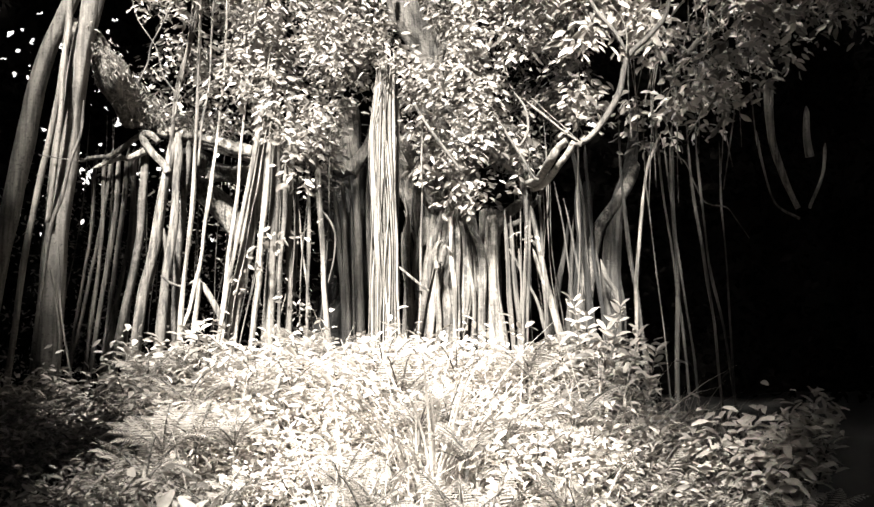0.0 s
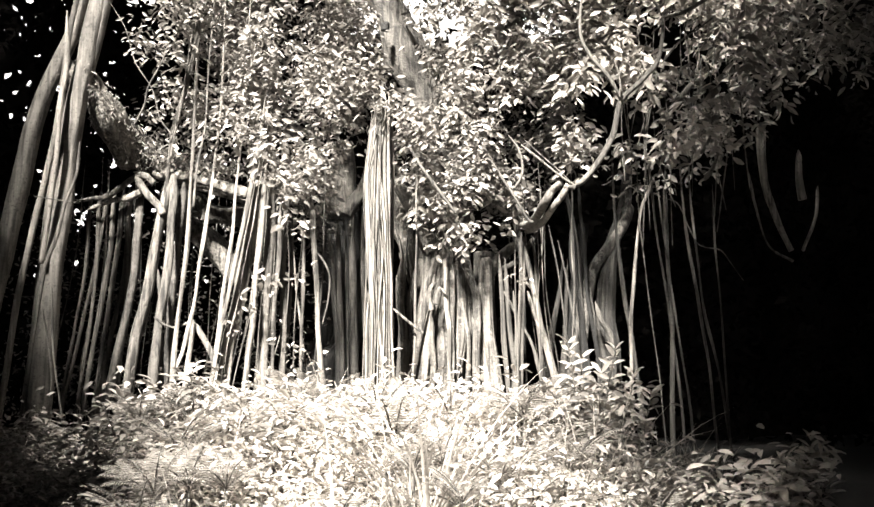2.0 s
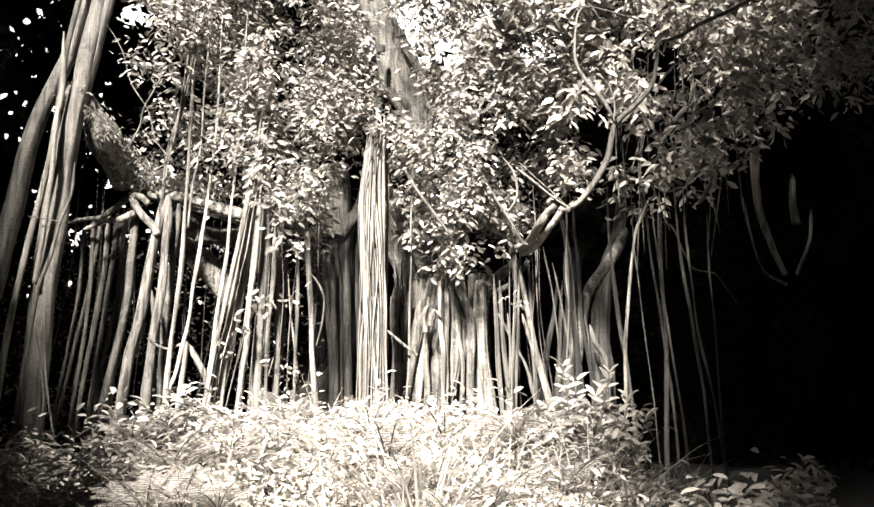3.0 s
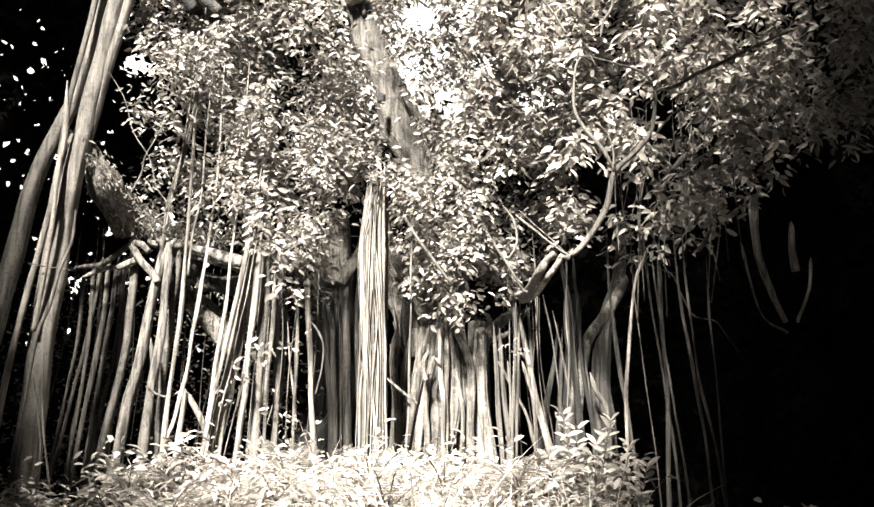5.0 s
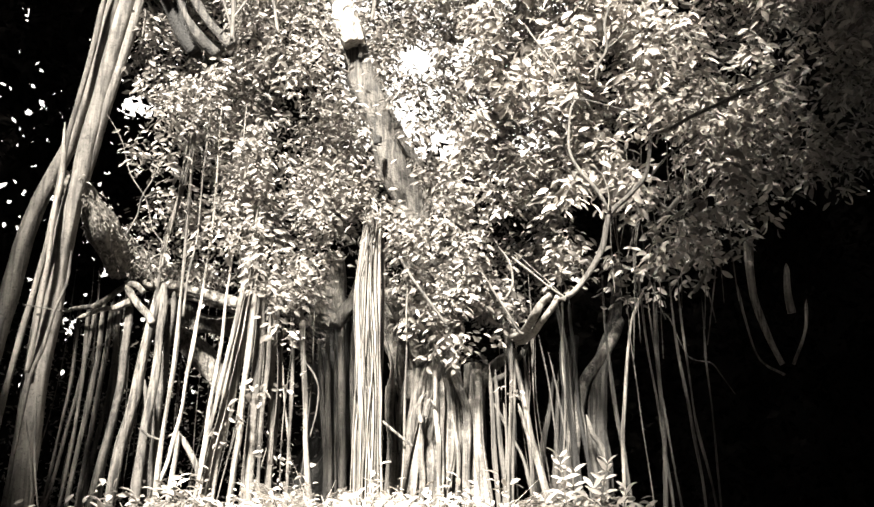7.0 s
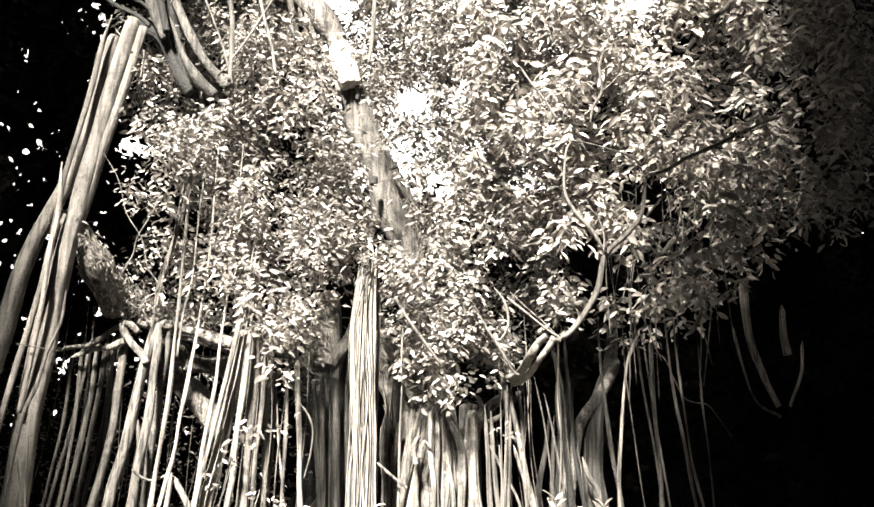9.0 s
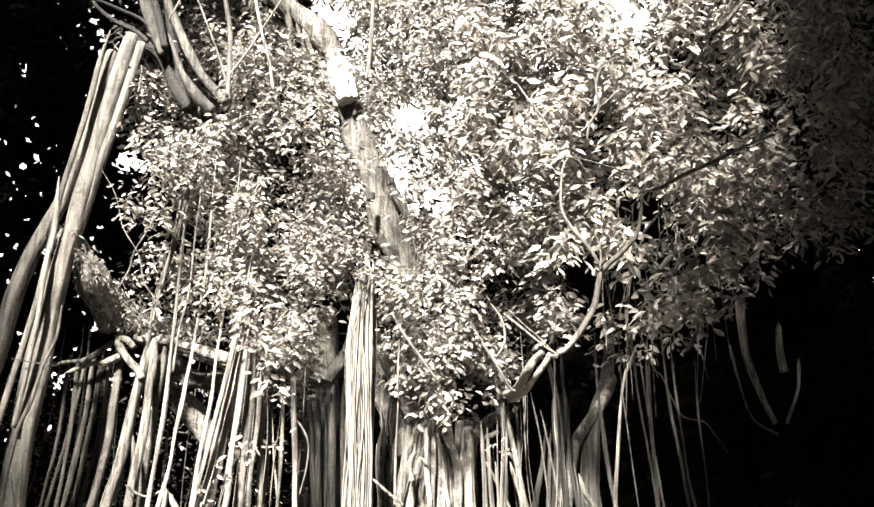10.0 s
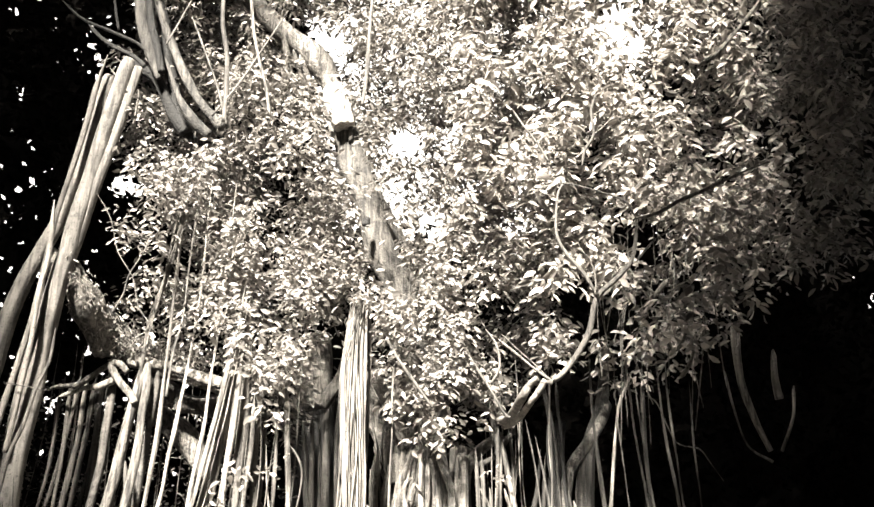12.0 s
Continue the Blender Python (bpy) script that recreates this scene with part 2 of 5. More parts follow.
# ---- the fig tree, its trunks, limbs and hanging roots ----
banyan = thing("banyan_tree", (0.1, 9.0, 1.0), "old banyan fig with fluted trunks and hanging aerial roots", "tree")
pillar = thing("leaning_fig_tree", (-3.6, 8.0, 1.0), "leaning cluster of smooth pale fig stems", "tree")
sapling = thing("branching_tree", (0.55, 8.4, 1.0), "pale forking bough with broad glossy leaves beside the banyan", "tree")
limb(banyan, "limb", [(-0.86, 9.30, 3.98), (-0.85, 9.30, 3.71), (-0.87, 9.30, 3.50), (-0.81, 9.30, 3.29)], 0.108, 0.154, LIMB_BARK)
limb(banyan, "limb", [(-0.58, 9.20, 3.72), (-0.64, 9.20, 3.52), (-0.74, 9.20, 3.37), (-0.80, 9.20, 3.27)], 0.051, 0.066, LIMB_BARK)
limb(banyan, "limb", [(-0.37, 9.10, 3.56), (-0.25, 9.10, 3.30), (-0.10, 9.10, 3.04), (-0.03, 9.10, 2.79)], 0.086, 0.116, LIMB_BARK)
limb(banyan, "limb", [(-0.42, 9.00, 3.28), (-0.25, 9.00, 3.13), (-0.10, 9.00, 2.82), (-0.05, 9.00, 2.57)], 0.124, 0.114, LIMB_BARK)
limb(banyan, "trunk", [(-0.89, 10.40, 3.55), (-0.88, 10.40, 3.08), (-0.89, 10.40, 2.50), (-0.87, 10.40, 1.81), (-0.86, 10.40, 0.87)], 0.241, 0.287, SHADE_BARK, flute=0.5, gnarl=0.3)
limb(banyan, "trunk", [(-1.16, 10.40, 3.38), (-1.07, 10.40, 2.96), (-1.03, 10.40, 2.38), (-1.00, 10.40, 1.81), (-0.96, 10.40, 0.87)], 0.115, 0.132, SHADE_BARK, flute=0.5, gnarl=0.3)
limb(banyan, "strand", [(-0.52, 7.95, 3.46), (-0.50, 7.95, 3.00), (-0.46, 7.95, 2.29), (-0.46, 7.95, 1.56), (-0.45, 7.95, 0.83)], 0.026, 0.031, PALE_ROOT)
limb(banyan, "strand", [(-0.45, 8.00, 3.99), (-0.46, 8.00, 3.42), (-0.42, 8.00, 2.56), (-0.39, 8.00, 1.56), (-0.38, 8.00, 0.83)], 0.015, 0.022, PALE_ROOT)
limb(banyan, "strand", [(-0.42, 8.00, 4.09), (-0.42, 8.00, 3.42), (-0.39, 8.00, 2.56), (-0.36, 8.00, 1.56), (-0.35, 8.00, 0.83)], 0.018, 0.020, PALE_ROOT)
limb(banyan, "strand", [(-0.38, 7.95, 4.02), (-0.38, 7.95, 3.41), (-0.35, 7.95, 2.55), (-0.33, 7.95, 1.56), (-0.32, 7.95, 0.83)], 0.015, 0.018, PALE_ROOT)
limb(banyan, "strand", [(-0.35, 7.98, 4.03), (-0.35, 7.98, 3.42), (-0.33, 7.98, 2.56), (-0.30, 7.98, 1.56), (-0.28, 7.98, 0.84)], 0.015, 0.020, PALE_ROOT)
limb(banyan, "strand", [(-0.41, 8.05, 4.05), (-0.41, 8.05, 3.53), (-0.38, 8.05, 2.93), (-0.39, 8.05, 1.56), (-0.39, 8.05, 0.83)], 0.022, 0.022, PALE_ROOT)
limb(banyan, "strand", [(-0.47, 8.05, 3.67), (-0.47, 8.05, 3.11), (-0.44, 8.05, 2.30), (-0.42, 8.05, 1.56), (-0.41, 8.05, 0.83)], 0.018, 0.020, PALE_ROOT)
limb(banyan, "strand", [(-0.33, 8.10, 4.02), (-0.32, 8.10, 3.31), (-0.32, 8.10, 2.30), (-0.31, 8.10, 1.56), (-0.30, 8.10, 0.84)], 0.013, 0.018, PALE_ROOT)
limb(banyan, "strand", [(-0.37, 7.92, 3.97), (-0.42, 7.92, 3.27), (-0.45, 7.92, 2.50), (-0.48, 7.92, 1.56), (-0.49, 7.92, 0.83)], 0.011, 0.013, PALE_ROOT)
limb(banyan, "strand", [(-0.43, 7.92, 3.54), (-0.37, 7.92, 2.90), (-0.41, 7.92, 2.29), (-0.35, 7.92, 1.56), (-0.31, 7.92, 0.83)], 0.011, 0.011, PALE_ROOT)
limb(banyan, "aerial_root", [(-0.94, 8.15, 2.76), (-0.87, 8.15, 2.66), (-0.83, 8.15, 2.54), (-0.84, 8.15, 2.35), (-0.88, 8.15, 2.17)], 0.007, 0.007)
limb(banyan, "aerial_root", [(-0.21, 7.90, 3.62), (-0.11, 7.90, 3.45), (0.00, 7.90, 3.30), (0.20, 7.90, 3.04)], 0.011, 0.011)
limb(banyan, "aerial_root", [(-0.31, 8.00, 2.29), (-0.19, 8.00, 2.19), (-0.06, 8.00, 2.09)], 0.009, 0.009)
limb(banyan, "aerial_root", [(-0.12, 8.10, 3.50), (-0.13, 8.10, 3.12), (-0.12, 8.10, 2.75), (-0.14, 8.10, 2.04), (-0.17, 8.10, 0.84)], 0.009, 0.009)
limb(banyan, "aerial_root", [(1.81, 8.00, 3.37), (1.75, 8.00, 3.24), (1.69, 8.00, 3.11), (1.65, 8.00, 2.84), (1.60, 8.00, 2.39), (1.58, 8.00, 2.04), (1.58, 8.00, 1.62), (1.59, 8.00, 0.93)], 0.015, 0.013, PALE_ROOT)
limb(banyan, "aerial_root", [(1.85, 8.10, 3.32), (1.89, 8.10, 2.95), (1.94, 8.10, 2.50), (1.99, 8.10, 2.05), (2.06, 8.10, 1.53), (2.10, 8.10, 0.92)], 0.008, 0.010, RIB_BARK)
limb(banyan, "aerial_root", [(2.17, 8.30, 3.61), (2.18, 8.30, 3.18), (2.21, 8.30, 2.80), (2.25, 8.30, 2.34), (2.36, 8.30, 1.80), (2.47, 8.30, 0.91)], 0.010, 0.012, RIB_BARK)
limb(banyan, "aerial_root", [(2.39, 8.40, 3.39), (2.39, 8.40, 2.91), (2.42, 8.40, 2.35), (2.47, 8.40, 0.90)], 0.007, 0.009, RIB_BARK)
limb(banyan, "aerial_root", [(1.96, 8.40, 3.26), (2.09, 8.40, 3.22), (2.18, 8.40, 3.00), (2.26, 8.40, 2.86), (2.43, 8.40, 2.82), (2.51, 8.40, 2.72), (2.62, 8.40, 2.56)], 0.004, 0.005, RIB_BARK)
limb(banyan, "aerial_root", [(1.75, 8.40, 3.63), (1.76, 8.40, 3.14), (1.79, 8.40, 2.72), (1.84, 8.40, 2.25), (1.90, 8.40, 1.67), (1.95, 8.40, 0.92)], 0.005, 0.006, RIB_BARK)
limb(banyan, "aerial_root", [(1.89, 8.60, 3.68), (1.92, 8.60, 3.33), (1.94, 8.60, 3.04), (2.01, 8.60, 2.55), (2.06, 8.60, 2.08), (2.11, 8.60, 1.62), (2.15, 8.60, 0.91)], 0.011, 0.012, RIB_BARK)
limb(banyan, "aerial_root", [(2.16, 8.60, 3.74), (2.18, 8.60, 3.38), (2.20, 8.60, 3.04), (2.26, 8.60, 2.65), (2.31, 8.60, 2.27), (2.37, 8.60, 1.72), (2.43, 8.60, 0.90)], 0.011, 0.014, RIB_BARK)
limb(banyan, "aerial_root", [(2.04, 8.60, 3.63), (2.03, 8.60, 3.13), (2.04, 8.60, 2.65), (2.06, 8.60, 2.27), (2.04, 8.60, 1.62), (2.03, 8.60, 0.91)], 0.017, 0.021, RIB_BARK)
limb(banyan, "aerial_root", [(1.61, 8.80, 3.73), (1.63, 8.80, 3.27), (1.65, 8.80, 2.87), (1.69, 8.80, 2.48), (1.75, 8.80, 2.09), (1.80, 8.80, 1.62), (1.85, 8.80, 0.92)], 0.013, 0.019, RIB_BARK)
limb(banyan, "aerial_root", [(2.93, 8.70, 3.97), (2.93, 8.70, 3.66), (2.95, 8.70, 3.41), (3.04, 8.70, 3.11), (3.15, 8.70, 2.86)], 0.038, 0.024)
limb(banyan, "aerial_root", [(3.25, 8.70, 3.77), (3.24, 8.70, 3.51), (3.27, 8.70, 3.32)], 0.024, 0.038)
limb(banyan, "aerial_root", [(2.80, 8.70, 3.56), (2.85, 8.70, 3.26), (2.95, 8.70, 2.91), (3.16, 8.70, 2.77)], 0.012, 0.012)
limb(banyan, "aerial_root", [(3.37, 8.60, 3.42), (3.34, 8.60, 3.14), (3.21, 8.60, 2.85)], 0.014, 0.014)
limb(sapling, "bough", [(0.90, 6.75, 3.01), (1.02, 6.75, 3.03), (1.14, 6.75, 3.17), (1.25, 6.75, 3.37), (1.31, 6.75, 3.61), (1.45, 6.75, 3.75), (1.57, 6.75, 3.89), (1.61, 6.75, 4.06), (1.62, 6.75, 4.23)], 0.022, 0.013, POLE_BARK)
limb(sapling, "branchlet", [(1.58, 6.65, 4.18), (1.75, 6.65, 4.23), (1.90, 6.65, 4.32), (2.13, 6.65, 4.43), (2.41, 6.65, 4.57), (2.60, 6.65, 4.65)], 0.017, 0.009, POLE_BARK)
limb(sapling, "branchlet", [(1.31, 6.70, 3.61), (1.22, 6.70, 3.79), (1.11, 6.70, 3.92), (1.04, 6.70, 4.05), (1.03, 6.70, 4.20), (1.05, 6.70, 4.39), (1.11, 6.70, 4.48)], 0.015, 0.007, POLE_BARK)
limb(sapling, "branchlet", [(1.59, 6.65, 4.19), (1.52, 6.65, 4.31), (1.34, 6.65, 4.38), (1.16, 6.65, 4.43), (1.06, 6.65, 4.44)], 0.009, 0.006, TWIG)
limb(sapling, "branchlet", [(1.59, 6.70, 3.87), (1.71, 6.70, 4.02), (1.86, 6.70, 4.13), (1.95, 6.70, 4.20)], 0.007, 0.006, TWIG)
limb(sapling, "branchlet", [(1.20, 6.55, 4.53), (1.23, 6.55, 4.66), (1.30, 6.55, 4.79), (1.29, 6.55, 4.97), (1.33, 6.55, 5.11)], 0.011, 0.007, TWIG)
limb(sapling, "branchlet", [(1.29, 6.55, 4.78), (1.38, 6.55, 4.86), (1.45, 6.55, 4.95)], 0.007, 0.005, TWIG)
limb(sapling, "branchlet", [(0.70, 6.45, 4.93), (0.78, 6.45, 4.80), (0.87, 6.45, 4.67), (0.95, 6.45, 4.52)], 0.011, 0.007, TWIG)
limb(sapling, "branchlet", [(0.62, 6.80, 3.32), (0.76, 6.80, 3.21), (0.89, 6.80, 3.10), (0.99, 6.80, 3.03)], 0.009, 0.011, TWIG)
limb(sapling, "branchlet", [(0.47, 6.85, 3.12), (0.57, 6.85, 2.97), (0.66, 6.85, 2.81), (0.70, 6.85, 2.78)], 0.009, 0.011, TWIG)
limb(sapling, "branchlet", [(0.54, 6.95, 3.43), (0.62, 6.95, 3.31), (0.64, 6.95, 3.15), (0.58, 6.95, 3.03)], 0.008, 0.008, TWIG)
limb(sapling, "branchlet", [(1.72, 7.25, 3.66), (1.82, 7.25, 3.78), (1.93, 7.25, 3.91)], 0.018, 0.016, TWIG)
limb(sapling, "branchlet", [(1.75, 7.25, 3.93), (1.81, 7.25, 3.84), (1.91, 7.25, 3.78)], 0.008, 0.008, TWIG)
limb(sapling, "branchlet", [(2.00, 6.25, 5.19), (2.14, 6.25, 5.29), (2.28, 6.25, 5.45), (2.39, 6.25, 5.59), (2.54, 6.25, 5.81)], 0.019, 0.009, TWIG)
limb(sapling, "branchlet", [(1.28, 6.65, 3.60), (1.29, 6.65, 3.72), (1.26, 6.65, 3.85), (1.20, 6.65, 3.93)], 0.007, 0.006, TWIG)
limb(sapling, "branchlet", [(1.98, 7.15, 3.14), (2.05, 7.15, 3.24), (2.09, 7.15, 3.35)], 0.016, 0.008, TWIG)
limb(sapling, "branchlet", [(1.96, 7.15, 3.34), (2.01, 7.15, 3.41), (2.05, 7.15, 3.51)], 0.018, 0.010, TWIG)
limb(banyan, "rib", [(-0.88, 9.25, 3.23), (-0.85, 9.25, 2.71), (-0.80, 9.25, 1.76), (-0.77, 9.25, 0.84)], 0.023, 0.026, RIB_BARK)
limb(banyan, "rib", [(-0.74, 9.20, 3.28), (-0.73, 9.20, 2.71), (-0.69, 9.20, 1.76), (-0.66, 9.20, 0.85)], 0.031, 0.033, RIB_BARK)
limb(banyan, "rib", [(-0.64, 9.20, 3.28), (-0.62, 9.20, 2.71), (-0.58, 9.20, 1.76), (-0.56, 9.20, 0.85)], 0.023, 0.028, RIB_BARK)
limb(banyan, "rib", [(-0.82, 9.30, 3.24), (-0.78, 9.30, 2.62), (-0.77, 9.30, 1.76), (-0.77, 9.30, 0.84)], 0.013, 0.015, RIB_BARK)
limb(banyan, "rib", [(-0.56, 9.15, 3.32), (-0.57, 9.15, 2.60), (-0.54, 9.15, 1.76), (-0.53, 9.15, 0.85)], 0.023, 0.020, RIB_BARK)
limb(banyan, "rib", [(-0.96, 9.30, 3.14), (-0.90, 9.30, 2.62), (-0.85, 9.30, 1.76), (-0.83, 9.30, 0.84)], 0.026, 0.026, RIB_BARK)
limb(banyan, "aerial_root", [(-0.32, 8.90, 3.17), (-0.24, 8.90, 2.67), (-0.18, 8.90, 2.18), (-0.16, 8.90, 1.61), (-0.14, 8.90, 0.87)], 0.012, 0.012)
limb(banyan, "aerial_root", [(-0.29, 8.90, 2.87), (-0.16, 8.90, 2.43), (-0.13, 8.90, 1.61), (-0.11, 8.90, 0.87)], 0.015, 0.015)
limb(banyan, "aerial_root", [(-0.21, 8.90, 3.07), (-0.25, 8.90, 2.48), (-0.27, 8.90, 1.61), (-0.28, 8.90, 0.86)], 0.010, 0.010)
limb(banyan, "aerial_root", [(-0.31, 8.90, 2.67), (-0.27, 8.90, 2.18), (-0.30, 8.90, 1.61), (-0.32, 8.90, 0.86)], 0.020, 0.020)
limb(banyan, "branch", [(0.92, 8.55, 3.02), (0.82, 8.55, 2.87), (0.72, 8.55, 2.75), (0.60, 8.55, 2.68)], 0.021, 0.024, TWIG)
limb(banyan, "aerial_root", [(0.70, 7.40, 3.51), (0.83, 7.40, 3.38), (0.93, 7.40, 3.29), (1.03, 7.40, 3.19)], 0.006, 0.006)
limb(banyan, "aerial_root", [(0.42, 7.40, 3.38), (0.51, 7.40, 3.25), (0.59, 7.40, 3.12), (0.69, 7.40, 2.97), (0.79, 7.60, 2.90)], 0.006, 0.006)
limb(banyan, "limb", [(-0.29, 8.75, 3.45), (-0.19, 8.75, 3.25), (-0.08, 8.75, 3.05), (0.03, 8.75, 2.85)], 0.053, 0.063, LIMB_BARK)
limb(banyan, "limb", [(-0.11, 8.80, 3.36), (-0.06, 8.80, 3.16), (-0.02, 8.80, 2.96), (0.01, 8.80, 2.66)], 0.049, 0.058, LIMB_BARK)
limb(pillar, "stem", [(-2.73, 7.95, 6.14), (-2.79, 7.95, 5.84), (-2.83, 7.95, 5.49), (-2.87, 7.95, 5.20), (-2.93, 7.95, 4.86), (-2.98, 7.95, 4.56), (-3.00, 7.95, 4.26), (-3.01, 7.95, 3.97), (-3.00, 7.95, 3.69), (-3.04, 7.95, 3.36), (-3.08, 7.95, 2.96), (-3.10, 7.95, 2.61), (-3.19, 7.95, 0.99)], 0.022, 0.026, POLE_BARK, flute=0.05, gnarl=0.1)
limb(pillar, "stem", [(-2.74, 8.10, 6.01), (-2.78, 8.10, 5.73), (-2.85, 8.10, 5.32), (-2.94, 8.10, 4.92), (-3.00, 8.10, 4.61), (-3.10, 8.10, 4.36), (-3.20, 8.10, 4.11), (-3.28, 8.10, 3.82), (-3.34, 8.10, 3.49), (-3.40, 8.10, 3.12), (-3.76, 8.10, 0.99)], 0.049, 0.085, POLE_BARK, flute=0.05, gnarl=0.1)
limb(pillar, "stem", [(-2.53, 7.95, 6.10), (-2.58, 7.95, 5.87), (-2.65, 7.95, 5.54), (-2.70, 7.95, 5.25), (-2.76, 7.95, 4.86), (-2.82, 7.95, 4.53), (-2.85, 7.95, 4.26), (-2.89, 7.95, 4.02), (-2.92, 7.95, 3.74), (-2.94, 7.95, 3.46), (-2.95, 7.95, 3.18), (-2.97, 7.95, 2.91), (-2.99, 7.95, 2.61), (-3.08, 7.95, 0.99)], 0.057, 0.092, POLE_BARK, flute=0.05, gnarl=0.1)
limb(pillar, "stem", [(-2.46, 7.98, 6.04), (-2.50, 7.98, 5.80), (-2.55, 7.98, 5.53), (-2.61, 7.98, 5.24), (-2.68, 7.98, 4.93), (-2.75, 7.98, 4.62), (-2.81, 7.98, 4.32), (-2.85, 7.98, 4.03), (-2.89, 7.98, 3.74), (-2.92, 7.98, 3.51)], 0.044, 0.053, POLE_BARK, flute=0.05, gnarl=0.1)
limb(pillar, "stem", [(-2.95, 7.80, 4.68), (-2.94, 7.80, 4.41), (-2.94, 7.80, 4.18), (-2.97, 7.80, 3.90), (-2.99, 7.80, 3.63), (-3.03, 7.80, 3.36), (-3.06, 7.80, 3.19), (-3.10, 7.80, 3.01), (-3.15, 7.80, 2.74), (-3.19, 7.80, 2.48), (-3.22, 7.80, 2.17), (-3.34, 7.80, 0.99)], 0.022, 0.026, POLE_BARK, flute=0.05, gnarl=0.1)
limb(pillar, "stem", [(-2.94, 7.78, 4.03), (-2.96, 7.78, 3.76), (-2.96, 7.78, 3.54), (-2.98, 7.78, 3.27), (-3.00, 7.78, 2.96), (-3.03, 7.78, 2.61)], 0.017, 0.022, POLE_BARK, flute=0.05, gnarl=0.1)
limb(pillar, "vine", [(-2.74, 7.65, 3.55), (-2.75, 7.65, 3.29), (-2.82, 7.65, 3.07), (-2.88, 7.65, 2.81), (-2.95, 7.65, 2.59), (-2.98, 7.65, 2.33), (-3.02, 7.65, 1.99)], 0.013, 0.013, TWIG)
limb(pillar, "vine", [(-3.09, 7.70, 3.13), (-2.91, 7.70, 3.10), (-2.76, 7.70, 3.08)], 0.006, 0.006, TWIG)
limb(pillar, "vine", [(-2.91, 7.70, 2.42), (-2.89, 7.70, 2.17), (-2.86, 7.70, 1.91), (-2.82, 7.70, 1.66), (-2.77, 7.70, 1.36)], 0.009, 0.009, RIB_BARK)
limb(pillar, "vine", [(-2.97, 7.70, 2.25), (-2.91, 7.70, 2.00), (-2.87, 7.70, 1.74), (-2.88, 7.70, 1.49)], 0.009, 0.009, RIB_BARK)
limb(pillar, "knot_limb", [(-3.36, 8.30, 6.93), (-3.13, 8.30, 6.72), (-2.85, 8.30, 6.59), (-2.58, 8.30, 6.46), (-2.46, 8.30, 6.32)], 0.011, 0.018, SHADE_BARK)
limb(pillar, "knot_limb", [(-3.05, 8.25, 6.63), (-2.93, 8.25, 6.50), (-2.79, 8.25, 6.40), (-2.60, 8.25, 6.31), (-2.48, 8.25, 6.21)], 0.014, 0.023, SHADE_BARK)
limb(pillar, "knot_limb", [(-2.88, 8.30, 7.06), (-2.83, 8.30, 6.82), (-2.78, 8.30, 6.61)], 0.014, 0.014, SHADE_BARK)
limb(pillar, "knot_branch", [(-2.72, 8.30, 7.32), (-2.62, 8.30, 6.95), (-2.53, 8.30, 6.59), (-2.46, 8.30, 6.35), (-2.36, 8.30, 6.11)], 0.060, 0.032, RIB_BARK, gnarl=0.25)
limb(pillar, "knot_branch", [(-2.54, 8.28, 7.06), (-2.49, 8.28, 6.70), (-2.39, 8.28, 6.40), (-2.33, 8.28, 6.17)], 0.032, 0.041, SHADE_BARK, gnarl=0.25)
limb(pillar, "knot_limb", [(-2.59, 8.50, 7.33), (-2.46, 8.50, 6.96), (-2.36, 8.50, 6.60), (-2.30, 8.50, 6.24), (-2.25, 8.50, 5.95), (-2.14, 8.50, 5.72), (-2.03, 8.50, 5.58)], 0.066, 0.056, SHADE_BARK, gnarl=0.25)
limb(pillar, "knot_limb", [(-2.68, 8.45, 6.35), (-2.52, 8.45, 6.26), (-2.38, 8.45, 6.15), (-2.22, 8.45, 5.81), (-2.10, 8.45, 5.63)], 0.042, 0.061, SHADE_BARK, gnarl=0.25)
limb(pillar, "knot_branch", [(-2.46, 8.20, 7.01), (-2.38, 8.20, 6.77), (-2.29, 8.20, 6.50), (-2.15, 8.20, 6.19), (-2.00, 8.20, 5.91), (-1.87, 8.20, 5.73), (-1.72, 8.20, 5.57)], 0.036, 0.050, RIB_BARK, gnarl=0.25)
limb(pillar, "knot_branch", [(-2.30, 8.20, 6.27), (-2.22, 8.20, 6.06), (-2.12, 8.20, 5.84), (-1.97, 8.20, 5.64), (-1.81, 8.20, 5.50)], 0.014, 0.050, RIB_BARK, gnarl=0.3)
limb(pillar, "twig", [(-2.71, 8.00, 6.03), (-2.64, 8.00, 5.95), (-2.52, 8.00, 5.88), (-2.44, 8.00, 5.82), (-2.44, 8.00, 5.65), (-2.45, 8.00, 5.49)], 0.008, 0.008, PALE_ROOT)
